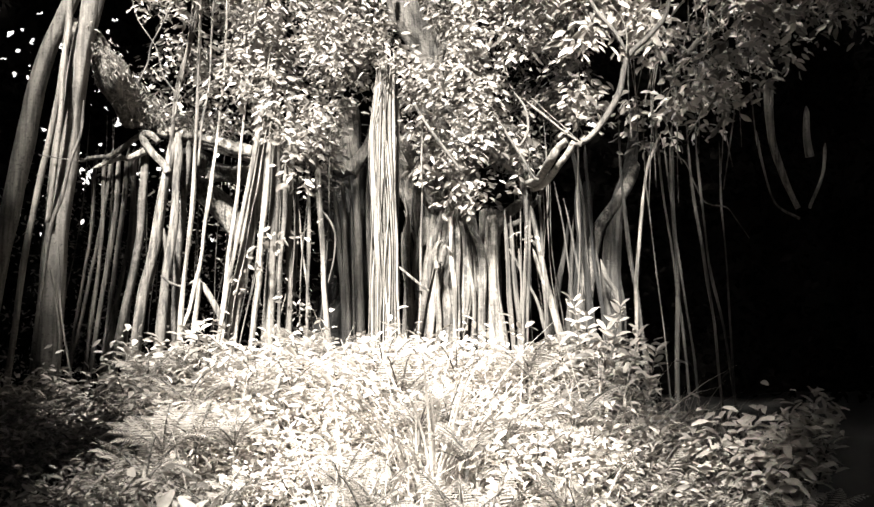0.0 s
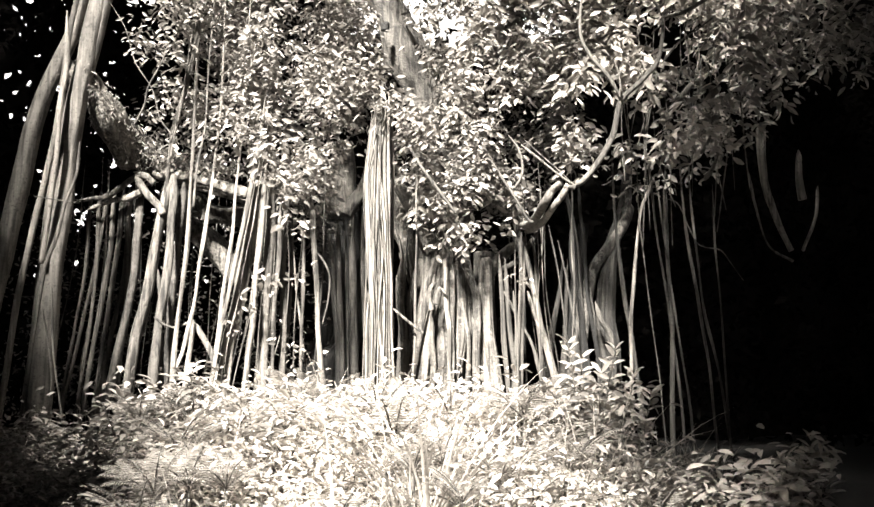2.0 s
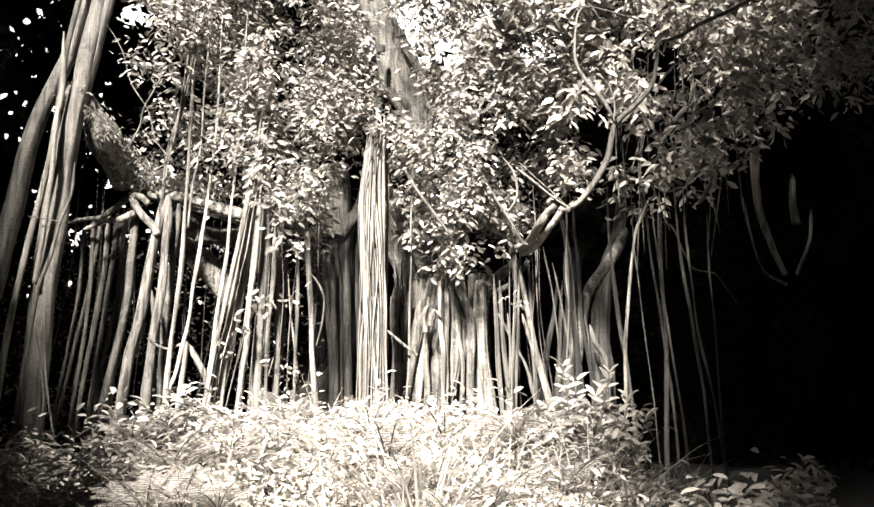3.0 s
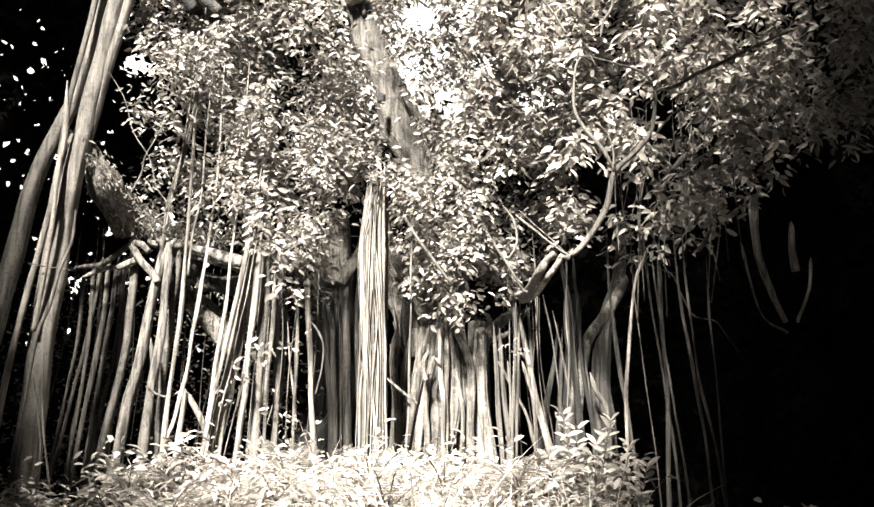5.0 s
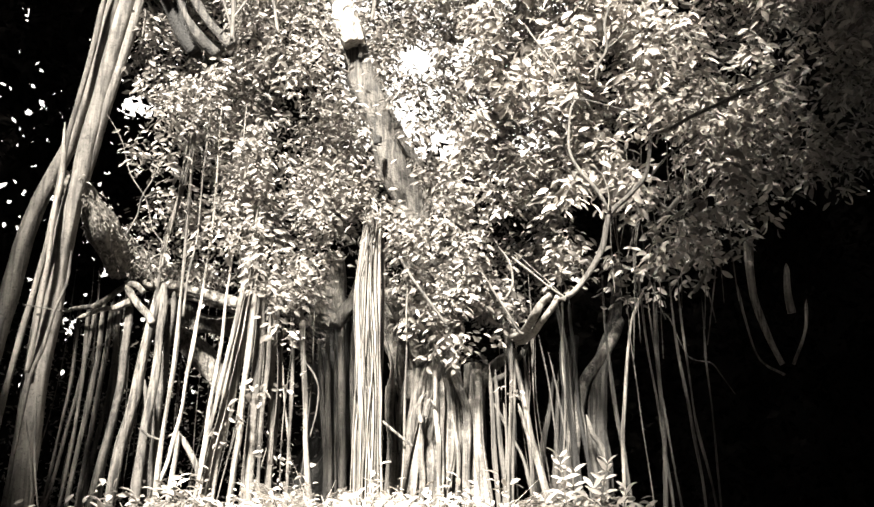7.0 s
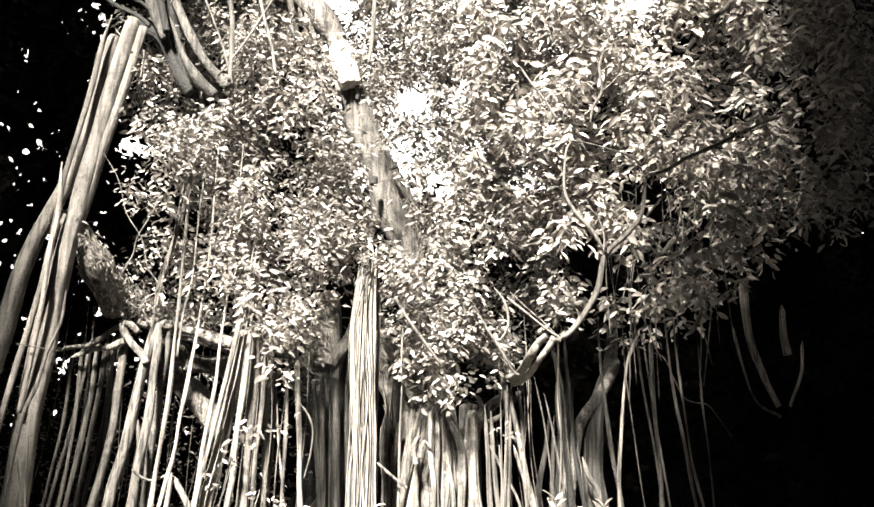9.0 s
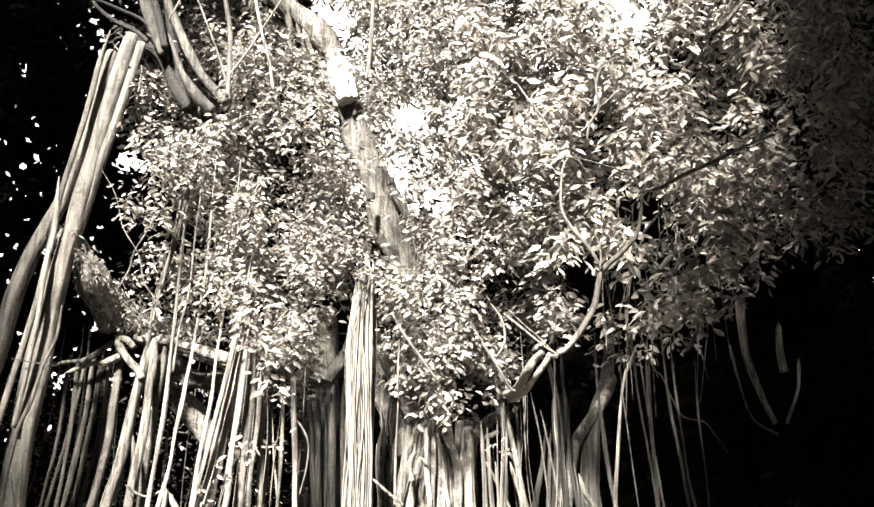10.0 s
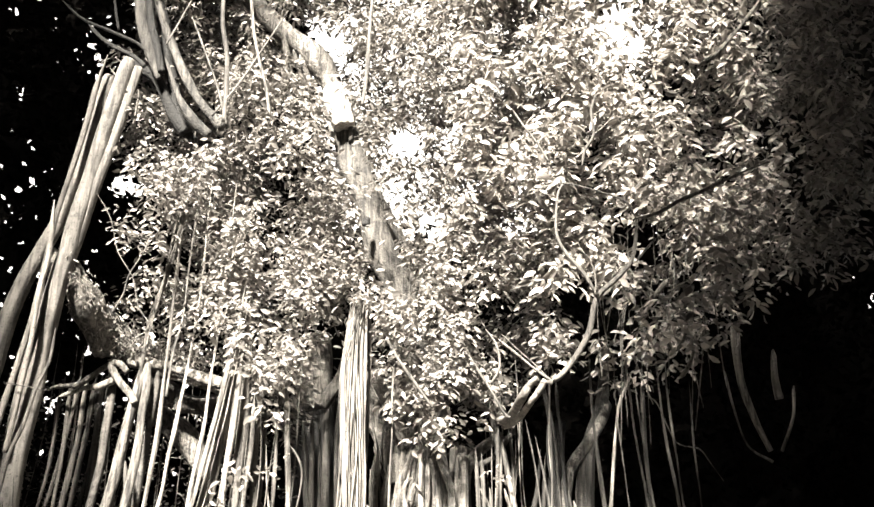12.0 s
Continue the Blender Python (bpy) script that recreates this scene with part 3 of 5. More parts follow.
limb(banyan, "upper_trunk", [(-0.76, 8.95, 6.22), (-0.67, 8.95, 5.89), (-0.55, 8.95, 5.54), (-0.42, 8.95, 5.22), (-0.31, 8.95, 4.94), (-0.18, 8.95, 4.66), (-0.06, 8.95, 4.39), (0.03, 8.95, 4.12), (0.14, 8.95, 3.70), (0.25, 8.95, 3.29)], 0.124, 0.238, RIB_BARK, flute=0.12, gnarl=0.22)
limb(banyan, "stub", [(-0.78, 8.75, 6.31), (-0.76, 8.75, 6.21), (-0.72, 8.75, 6.06), (-0.67, 8.75, 5.89)], 0.092, 0.106, CUT_WOOD, flute=0.21, gnarl=0.2)
limb(banyan, "stub", [(-0.91, 8.80, 6.26), (-0.83, 8.80, 6.02), (-0.76, 8.80, 5.73)], 0.029, 0.024, TRUNK_BARK)
limb(banyan, "stub", [(-0.58, 8.80, 6.27), (-0.61, 8.80, 6.06), (-0.61, 8.80, 5.76)], 0.024, 0.019, TRUNK_BARK)
limb(banyan, "upper_trunk", [(-1.83, 8.90, 7.57), (-1.59, 8.90, 7.28), (-1.40, 8.90, 7.07), (-1.22, 8.90, 6.88), (-1.03, 8.90, 6.71), (-0.86, 8.90, 6.51), (-0.76, 8.90, 6.32)], 0.103, 0.128, TRUNK_BARK, gnarl=0.25)
limb(banyan, "knot", [(-0.41, 8.62, 4.91), (-0.42, 8.62, 4.83)], 0.033, 0.038, SHADE_BARK)
limb(banyan, "aerial_root", [(-0.28, 8.70, 5.15), (-0.22, 8.70, 4.95), (-0.12, 8.70, 4.75), (-0.04, 8.70, 4.58), (0.01, 8.70, 4.34), (0.03, 8.70, 4.10), (0.02, 8.70, 3.84)], 0.019, 0.024, TRUNK_BARK)
limb(banyan, "branch", [(-0.35, 8.50, 4.22), (-0.19, 8.50, 4.13), (0.02, 8.50, 3.98)], 0.028, 0.038, LIMB_BARK)
limb(banyan, "branch", [(0.35, 8.40, 4.80), (0.24, 8.40, 4.53), (0.14, 8.40, 4.22), (0.06, 8.40, 4.01)], 0.023, 0.028, TRUNK_BARK)
limb(banyan, "aerial_root", [(-1.32, 8.70, 6.87), (-1.27, 8.70, 6.68), (-1.22, 8.70, 6.44), (-1.17, 8.70, 6.08), (-1.18, 8.70, 5.90)], 0.029, 0.034, BARK)
limb(banyan, "aerial_root", [(-1.21, 8.75, 6.72), (-1.13, 8.75, 6.47), (-1.07, 8.75, 6.17)], 0.019, 0.019, BARK)
limb(banyan, "aerial_root", [(-1.14, 8.75, 6.66), (-1.04, 8.75, 6.41), (-0.91, 8.75, 6.23)], 0.019, 0.015, TRUNK_BARK)
limb(banyan, "branch", [(-1.69, 7.60, 6.74), (-1.67, 7.60, 6.29), (-1.61, 7.60, 5.97), (-1.59, 7.60, 5.65), (-1.58, 7.60, 5.34)], 0.017, 0.021, TWIG)
limb(banyan, "branch", [(-1.46, 7.60, 6.75), (-1.41, 7.60, 6.30), (-1.34, 7.60, 5.97), (-1.27, 7.60, 5.71), (-1.21, 7.60, 5.40)], 0.015, 0.017, TWIG)
limb(banyan, "branch", [(-1.11, 7.60, 6.42), (-1.27, 7.60, 6.10), (-1.44, 7.60, 5.77), (-1.59, 7.60, 5.54), (-1.69, 7.60, 5.39)], 0.009, 0.011, TWIG)
limb(banyan, "branch", [(-0.38, 7.50, 6.71), (-0.39, 7.50, 6.38), (-0.40, 7.50, 6.05), (-0.41, 7.50, 5.73), (-0.43, 7.50, 5.47)], 0.012, 0.017, PALE_ROOT)
limb(banyan, "branch", [(-1.94, 7.60, 6.34), (-1.76, 7.60, 5.91), (-1.64, 7.60, 5.59), (-1.56, 7.60, 5.31)], 0.009, 0.010, TWIG)
limb(banyan, "branch", [(-1.95, 7.60, 6.51), (-2.06, 7.60, 6.23), (-2.13, 7.60, 6.05)], 0.008, 0.008, TWIG)
limb(banyan, "trunk", [(0.22, 9.05, 3.62), (0.20, 9.05, 3.21), (0.18, 9.05, 2.85), (0.15, 9.05, 2.44), (0.10, 9.05, 1.99), (0.06, 9.05, 1.55), (-0.01, 9.05, 0.95)], 0.170, 0.300, TRUNK_BARK, flute=0.22, gnarl=0.12)
limb(banyan, "trunk", [(0.47, 9.00, 2.89), (0.47, 9.00, 2.54), (0.46, 9.00, 2.14), (0.47, 9.00, 1.55), (0.48, 9.00, 0.97)], 0.080, 0.109, TRUNK_BARK, flute=0.25, gnarl=0.1)
limb(banyan, "trunk", [(0.12, 9.00, 3.04), (0.07, 9.00, 2.74), (0.01, 9.00, 2.39), (-0.08, 9.00, 1.99), (-0.16, 9.00, 1.55), (-0.27, 9.00, 0.93)], 0.080, 0.129, TRUNK_BARK, flute=0.25, gnarl=0.1)
limb(banyan, "buttress", [(0.07, 8.80, 3.11), (0.01, 8.80, 2.76), (-0.04, 8.80, 2.46), (-0.09, 8.80, 2.17), (-0.14, 8.80, 1.83), (-0.21, 8.80, 1.45), (-0.32, 8.80, 0.92)], 0.054, 0.083, TRUNK_BARK, flute=0.2, gnarl=0.09)
limb(banyan, "buttress", [(0.10, 8.70, 2.85), (0.06, 8.70, 2.53), (0.02, 8.70, 2.31), (-0.03, 8.70, 2.02), (-0.07, 8.70, 1.78), (-0.12, 8.70, 1.50), (-0.21, 8.70, 0.92)], 0.038, 0.058, TRUNK_BARK, flute=0.2, gnarl=0.09)
limb(banyan, "buttress", [(0.14, 8.72, 2.70), (0.11, 8.72, 2.41), (0.09, 8.72, 2.21), (0.10, 8.72, 1.98), (0.06, 8.72, 1.64), (-0.02, 8.72, 0.94)], 0.043, 0.077, TRUNK_BARK, flute=0.2, gnarl=0.09)
limb(banyan, "buttress", [(0.15, 8.50, 2.90), (0.23, 8.50, 2.78), (0.30, 8.50, 2.63), (0.37, 8.50, 2.46), (0.39, 8.50, 2.22), (0.38, 8.50, 1.94), (0.39, 8.50, 1.55), (0.40, 8.50, 0.95)], 0.028, 0.033, TRUNK_BARK, flute=0.2, gnarl=0.09)
limb(banyan, "buttress", [(0.21, 8.65, 2.74), (0.26, 8.65, 2.45), (0.26, 8.65, 2.16), (0.22, 8.65, 1.92), (0.16, 8.65, 1.69), (0.10, 8.65, 1.50), (-0.07, 8.65, 0.94)], 0.057, 0.043, TRUNK_BARK, flute=0.2, gnarl=0.09)
limb(banyan, "buttress", [(0.32, 8.70, 2.55), (0.34, 8.70, 2.12), (0.35, 8.70, 1.83), (0.36, 8.70, 1.50), (0.39, 8.70, 0.95)], 0.038, 0.038, TRUNK_BARK, flute=0.2, gnarl=0.09)
limb(banyan, "buttress", [(0.47, 8.60, 2.78), (0.48, 8.60, 2.40), (0.49, 8.60, 2.11), (0.53, 8.60, 1.83), (0.58, 8.60, 1.50), (0.65, 8.60, 0.96)], 0.052, 0.052, TRUNK_BARK, flute=0.2, gnarl=0.09)
limb(banyan, "buttress", [(0.42, 8.62, 2.69), (0.43, 8.62, 2.21), (0.45, 8.62, 1.92), (0.47, 8.62, 1.55), (0.50, 8.62, 0.96)], 0.024, 0.029, TRUNK_BARK, flute=0.2, gnarl=0.09)
limb(banyan, "buttress", [(-0.25, 8.75, 2.85), (-0.27, 8.75, 2.41), (-0.24, 8.75, 2.12), (-0.22, 8.75, 1.74), (-0.17, 8.75, 0.92)], 0.029, 0.039, TRUNK_BARK, flute=0.2, gnarl=0.09)
limb(banyan, "buttress", [(0.04, 8.60, 2.83), (-0.03, 8.60, 2.54), (-0.07, 8.60, 2.30), (-0.12, 8.60, 2.02), (-0.18, 8.60, 1.64), (-0.30, 8.60, 0.92)], 0.019, 0.024, TRUNK_BARK, flute=0.2, gnarl=0.09)
limb(banyan, "buttress", [(0.17, 8.55, 2.78), (0.18, 8.55, 2.49), (0.17, 8.55, 2.20), (0.18, 8.55, 1.92), (0.16, 8.55, 1.55), (0.11, 8.55, 0.94)], 0.019, 0.024, TRUNK_BARK, flute=0.2, gnarl=0.09)
limb(banyan, "buttress", [(0.25, 8.55, 2.39), (0.30, 8.55, 2.16), (0.31, 8.55, 1.92), (0.29, 8.55, 1.60), (0.24, 8.55, 0.94)], 0.014, 0.019, TRUNK_BARK, flute=0.2, gnarl=0.09)
limb(banyan, "buttress", [(0.03, 8.60, 2.40), (0.00, 8.60, 2.11), (0.02, 8.60, 1.83), (-0.01, 8.60, 1.50), (-0.06, 8.60, 0.93)], 0.019, 0.029, TRUNK_BARK, flute=0.2, gnarl=0.09)
limb(banyan, "buttress", [(0.10, 8.50, 3.01), (0.12, 8.50, 2.67), (0.12, 8.50, 2.39), (0.14, 8.50, 2.15), (0.15, 8.50, 1.83), (0.18, 8.50, 0.93)], 0.016, 0.019, PALE_ROOT)
limb(banyan, "buttress", [(-0.15, 8.75, 2.70), (-0.19, 8.75, 2.31), (-0.16, 8.75, 2.02), (-0.18, 8.75, 1.74), (-0.24, 8.75, 0.92)], 0.019, 0.029, BARK)
limb(banyan, "buttress", [(0.04, 8.45, 2.55), (0.00, 8.45, 2.50), (-0.02, 8.45, 2.42), (0.00, 8.45, 2.31)], 0.019, 0.023, TRUNK_BARK)
limb(banyan, "buttress", [(0.13, 8.45, 2.44), (0.08, 8.45, 2.50), (0.05, 8.45, 2.45), (0.04, 8.45, 2.36)], 0.016, 0.019, TRUNK_BARK)
limb(banyan, "limb", [(0.82, 8.70, 2.96), (0.73, 8.70, 2.90), (0.64, 8.70, 2.83), (0.57, 8.70, 2.75), (0.50, 8.70, 2.64)], 0.038, 0.058, LIMB_BARK, gnarl=0.15)
limb(banyan, "limb", [(0.69, 8.50, 3.25), (0.76, 8.50, 3.13), (0.83, 8.50, 3.05), (0.91, 8.50, 3.01)], 0.033, 0.038, LIMB_BARK, gnarl=0.15)
limb(sapling, "bough", [(0.77, 8.50, 3.04), (0.79, 8.00, 2.97), (0.77, 7.30, 2.90), (0.79, 6.90, 2.93), (0.84, 6.85, 3.00), (0.89, 6.80, 3.04)], 0.038, 0.023, POLE_BARK)
limb(sapling, "bough", [(0.80, 8.50, 2.99), (0.83, 8.00, 2.93), (0.82, 7.30, 2.86), (0.85, 6.90, 2.89), (0.90, 6.80, 2.95), (0.94, 6.75, 3.02)], 0.028, 0.017, POLE_BARK)
limb(banyan, "trunk", [(1.92, 9.6, 3.96), (1.80, 9.15, 3.45), (1.68, 8.95, 3.09), (1.60, 8.95, 2.79), (1.57, 8.95, 2.54), (1.56, 8.95, 2.29), (1.57, 8.95, 2.04), (1.59, 8.95, 1.65), (1.63, 8.95, 0.98)], 0.038, 0.112, RIB_BARK, flute=0.2, gnarl=0.15)
limb(banyan, "limb", [(1.80, 9.10, 3.34), (1.70, 8.90, 3.11), (1.57, 8.90, 2.90), (1.45, 8.90, 2.72), (1.38, 8.90, 2.48), (1.32, 8.90, 2.18), (1.10, 8.90, 0.99)], 0.049, 0.064, LIMB_BARK, gnarl=0.15)
limb(banyan, "limb", [(1.41, 8.65, 2.41), (1.46, 8.65, 2.25), (1.54, 8.65, 2.12), (1.57, 8.65, 1.93), (1.56, 8.65, 1.67), (1.51, 8.65, 0.99)], 0.019, 0.024, RIB_BARK)
limb(banyan, "trunk", [(1.44, 9.40, 3.22), (1.37, 9.40, 2.69), (1.30, 9.40, 2.17), (1.25, 9.40, 1.65), (1.19, 9.40, 0.99)], 0.045, 0.085, SHADE_BARK, flute=0.3, gnarl=0.12)
limb(banyan, "aerial_root", [(0.57, 8.45, 2.81), (0.59, 8.45, 2.45), (0.61, 8.45, 2.15), (0.63, 8.45, 1.83), (0.64, 8.45, 1.55), (0.65, 8.45, 0.96)], 0.017, 0.020, ROOT_BARK)
limb(banyan, "aerial_root", [(0.62, 8.45, 2.76), (0.64, 8.45, 2.41), (0.66, 8.45, 2.10), (0.69, 8.45, 1.83), (0.72, 8.45, 1.55), (0.78, 8.45, 0.97)], 0.019, 0.022, ROOT_BARK)
limb(banyan, "aerial_root", [(0.68, 8.45, 3.29), (0.72, 8.45, 3.05), (0.76, 8.45, 2.72), (0.75, 8.45, 2.29), (0.74, 8.45, 1.83), (0.73, 8.45, 1.55), (0.72, 8.45, 0.97)], 0.025, 0.029, ROOT_BARK)
limb(banyan, "aerial_root", [(0.74, 8.45, 2.95), (0.79, 8.45, 2.81), (0.85, 8.45, 2.53), (0.91, 8.45, 2.24), (0.98, 8.45, 2.01), (1.03, 8.45, 1.78), (1.09, 8.45, 1.53), (1.20, 8.45, 0.98)], 0.023, 0.027, ROOT_BARK)
limb(banyan, "aerial_root", [(0.85, 8.45, 2.96), (0.88, 8.45, 2.67), (0.88, 8.45, 2.34), (0.91, 8.45, 2.01), (0.92, 8.45, 1.64), (0.95, 8.45, 0.98)], 0.015, 0.017, ROOT_BARK)
limb(banyan, "aerial_root", [(0.61, 8.45, 2.48), (0.67, 8.45, 2.36), (0.78, 8.45, 2.15), (0.85, 8.45, 2.01), (0.93, 8.45, 1.73), (1.15, 8.45, 0.98)], 0.011, 0.012, ROOT_BARK)
limb(banyan, "aerial_root", [(0.81, 8.45, 2.48), (0.86, 8.45, 2.31), (0.92, 8.45, 2.10), (0.99, 8.45, 1.83), (1.19, 8.45, 0.98)], 0.013, 0.015, ROOT_BARK)
limb(banyan, "aerial_root", [(0.69, 8.45, 2.48), (0.71, 8.45, 2.20), (0.70, 8.45, 1.92), (0.67, 8.45, 1.64), (0.61, 8.45, 0.96)], 0.013, 0.015, ROOT_BARK)
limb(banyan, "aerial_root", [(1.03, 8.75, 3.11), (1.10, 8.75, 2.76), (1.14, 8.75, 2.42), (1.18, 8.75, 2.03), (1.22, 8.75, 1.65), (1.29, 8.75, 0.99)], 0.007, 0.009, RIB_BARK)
limb(banyan, "aerial_root", [(1.16, 8.75, 3.46), (1.22, 8.75, 3.21), (1.25, 8.75, 2.96), (1.27, 8.75, 2.61), (1.30, 8.75, 2.32), (1.35, 8.75, 1.89), (1.46, 8.75, 0.99)], 0.014, 0.017, SHADE_BARK)
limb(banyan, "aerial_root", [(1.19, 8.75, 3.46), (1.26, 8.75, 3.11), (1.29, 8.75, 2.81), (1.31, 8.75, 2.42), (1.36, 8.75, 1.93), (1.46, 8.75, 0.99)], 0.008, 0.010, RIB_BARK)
limb(banyan, "aerial_root", [(1.30, 8.75, 3.48), (1.31, 8.75, 3.21), (1.34, 8.75, 2.96), (1.36, 8.75, 2.51), (1.42, 8.75, 2.13), (1.46, 8.75, 1.74), (1.53, 8.75, 0.99)], 0.014, 0.017, SHADE_BARK)
limb(banyan, "aerial_root", [(1.22, 8.75, 3.06), (1.23, 8.75, 2.71), (1.29, 8.75, 2.42), (1.32, 8.75, 2.03), (1.38, 8.75, 0.99)], 0.019, 0.023, SHADE_BARK)
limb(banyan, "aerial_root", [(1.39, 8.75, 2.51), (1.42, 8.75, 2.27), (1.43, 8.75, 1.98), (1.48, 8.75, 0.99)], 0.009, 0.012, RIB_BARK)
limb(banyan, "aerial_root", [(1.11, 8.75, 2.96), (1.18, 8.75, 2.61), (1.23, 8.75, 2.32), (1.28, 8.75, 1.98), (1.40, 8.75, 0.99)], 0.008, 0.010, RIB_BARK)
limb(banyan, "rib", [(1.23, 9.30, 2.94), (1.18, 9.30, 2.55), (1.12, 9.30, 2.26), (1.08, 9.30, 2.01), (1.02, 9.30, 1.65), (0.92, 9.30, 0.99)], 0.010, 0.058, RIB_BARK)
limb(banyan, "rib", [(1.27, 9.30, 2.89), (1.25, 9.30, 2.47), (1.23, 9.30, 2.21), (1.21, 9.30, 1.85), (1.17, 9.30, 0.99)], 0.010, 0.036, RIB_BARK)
limb(banyan, "aerial_root", [(-1.38, 8.10, 4.06), (-1.40, 8.10, 3.85), (-1.44, 8.10, 3.54), (-1.48, 8.10, 3.30), (-1.53, 8.10, 2.98), (-1.58, 8.10, 2.70), (-1.63, 8.10, 2.43), (-1.68, 8.10, 2.16), (-1.72, 8.10, 1.89), (-1.88, 8.10, 0.93)], 0.016, 0.019, PALE_ROOT)
limb(banyan, "aerial_root", [(-1.37, 8.20, 4.09), (-1.40, 8.20, 3.85), (-1.42, 8.20, 3.56), (-1.47, 8.20, 3.18), (-1.51, 8.20, 2.95), (-1.57, 8.20, 2.67), (-1.61, 8.20, 2.35), (-1.66, 8.20, 2.08), (-1.70, 8.20, 1.76), (-1.82, 8.20, 0.92)], 0.018, 0.021, PALE_ROOT)
limb(banyan, "aerial_root", [(-1.35, 8.30, 4.07), (-1.37, 8.30, 3.83), (-1.40, 8.30, 3.49), (-1.45, 8.30, 3.20), (-1.49, 8.30, 2.92), (-1.53, 8.30, 2.64), (-1.57, 8.30, 2.36), (-1.63, 8.30, 2.08), (-1.66, 8.30, 1.77), (-1.73, 8.30, 0.92)], 0.027, 0.031, PALE_ROOT)
limb(banyan, "aerial_root", [(-1.37, 8.15, 3.50), (-1.38, 8.15, 3.17), (-1.40, 8.15, 2.85), (-1.43, 8.15, 2.53), (-1.44, 8.15, 2.21), (-1.47, 8.15, 1.99), (-1.49, 8.15, 1.70), (-1.56, 8.15, 0.91)], 0.022, 0.026, PALE_ROOT)
limb(banyan, "aerial_root", [(-1.34, 8.30, 3.64), (-1.35, 8.30, 3.25), (-1.35, 8.30, 2.92), (-1.36, 8.30, 2.55), (-1.38, 8.30, 2.18), (-1.38, 8.30, 1.72), (-1.39, 8.30, 0.90)], 0.035, 0.041, PALE_ROOT)
limb(banyan, "aerial_root", [(-1.27, 8.35, 3.21), (-1.28, 8.35, 2.74), (-1.30, 8.35, 2.37), (-1.31, 8.35, 2.00), (-1.32, 8.35, 1.72), (-1.33, 8.35, 0.90)], 0.017, 0.019, ROOT_BARK)
limb(banyan, "aerial_root", [(-1.25, 8.50, 3.59), (-1.24, 8.50, 3.29), (-1.25, 8.50, 2.95), (-1.25, 8.50, 2.57), (-1.25, 8.50, 2.19), (-1.27, 8.50, 0.89)], 0.025, 0.030, ROOT_BARK)
limb(banyan, "aerial_root", [(-1.16, 8.40, 2.80), (-1.13, 8.40, 2.47), (-1.08, 8.40, 2.14), (-0.89, 8.40, 0.89)], 0.008, 0.010, ROOT_BARK)
limb(banyan, "aerial_root", [(-1.11, 8.30, 3.30), (-1.07, 8.30, 2.92), (-1.06, 8.30, 2.55), (-1.06, 8.30, 2.18), (-1.06, 8.30, 1.86), (-1.06, 8.30, 0.89)], 0.015, 0.017, ROOT_BARK)
limb(banyan, "aerial_root", [(-1.01, 8.20, 3.26), (-0.97, 8.20, 2.91), (-0.94, 8.20, 2.54), (-0.92, 8.20, 2.17), (-0.89, 8.20, 1.86), (-0.80, 8.20, 0.89)], 0.020, 0.024, PALE_ROOT)
limb(banyan, "aerial_root", [(-1.21, 8.70, 3.19), (-1.22, 8.70, 2.84), (-1.23, 8.70, 2.40), (-1.25, 8.70, 2.02), (-1.30, 8.70, 0.89)], 0.017, 0.020, ROOT_BARK)
limb(banyan, "aerial_root", [(-1.39, 8.40, 2.37), (-1.41, 8.40, 2.09), (-1.43, 8.40, 1.77), (-1.49, 8.40, 0.90)], 0.017, 0.020, ROOT_BARK)
limb(banyan, "aerial_root", [(-2.01, 8.50, 5.84), (-2.03, 8.47, 4.93), (-2.04, 8.43, 4.41), (-2.04, 8.40, 3.95), (-2.04, 8.37, 3.60), (-2.04, 8.33, 3.21), (-2.04, 8.30, 2.82), (-2.05, 8.27, 2.49), (-2.06, 8.23, 2.17), (-2.08, 8.20, 1.76), (-2.11, 8.20, 0.95)], 0.012, 0.019, PALE_ROOT)
limb(banyan, "aerial_root", [(-1.82, 8.50, 5.47), (-1.82, 8.47, 4.83), (-1.82, 8.45, 4.17), (-1.83, 8.42, 3.81), (-1.86, 8.39, 3.46), (-1.89, 8.36, 3.17), (-1.90, 8.34, 2.92), (-1.93, 8.31, 2.64), (-1.95, 8.28, 2.36), (-1.97, 8.25, 2.21), (-2.02, 8.23, 1.94), (-2.08, 8.20, 1.76), (-2.34, 8.20, 0.95)], 0.009, 0.019, PALE_ROOT)
limb(banyan, "aerial_root", [(-1.94, 8.20, 2.21), (-1.96, 8.20, 1.99), (-1.98, 8.20, 1.72), (-2.02, 8.20, 0.94)], 0.018, 0.020, PALE_ROOT)
limb(banyan, "aerial_root", [(-1.95, 8.25, 2.20), (-1.86, 8.25, 2.06), (-1.78, 8.25, 1.91), (-1.74, 8.25, 1.77), (-1.47, 8.25, 0.92)], 0.023, 0.032, ROOT_BARK)
limb(banyan, "aerial_root", [(-2.29, 8.30, 2.24), (-2.18, 8.30, 2.17), (-2.08, 8.30, 2.16), (-1.97, 8.30, 2.21)], 0.009, 0.011, BARK)
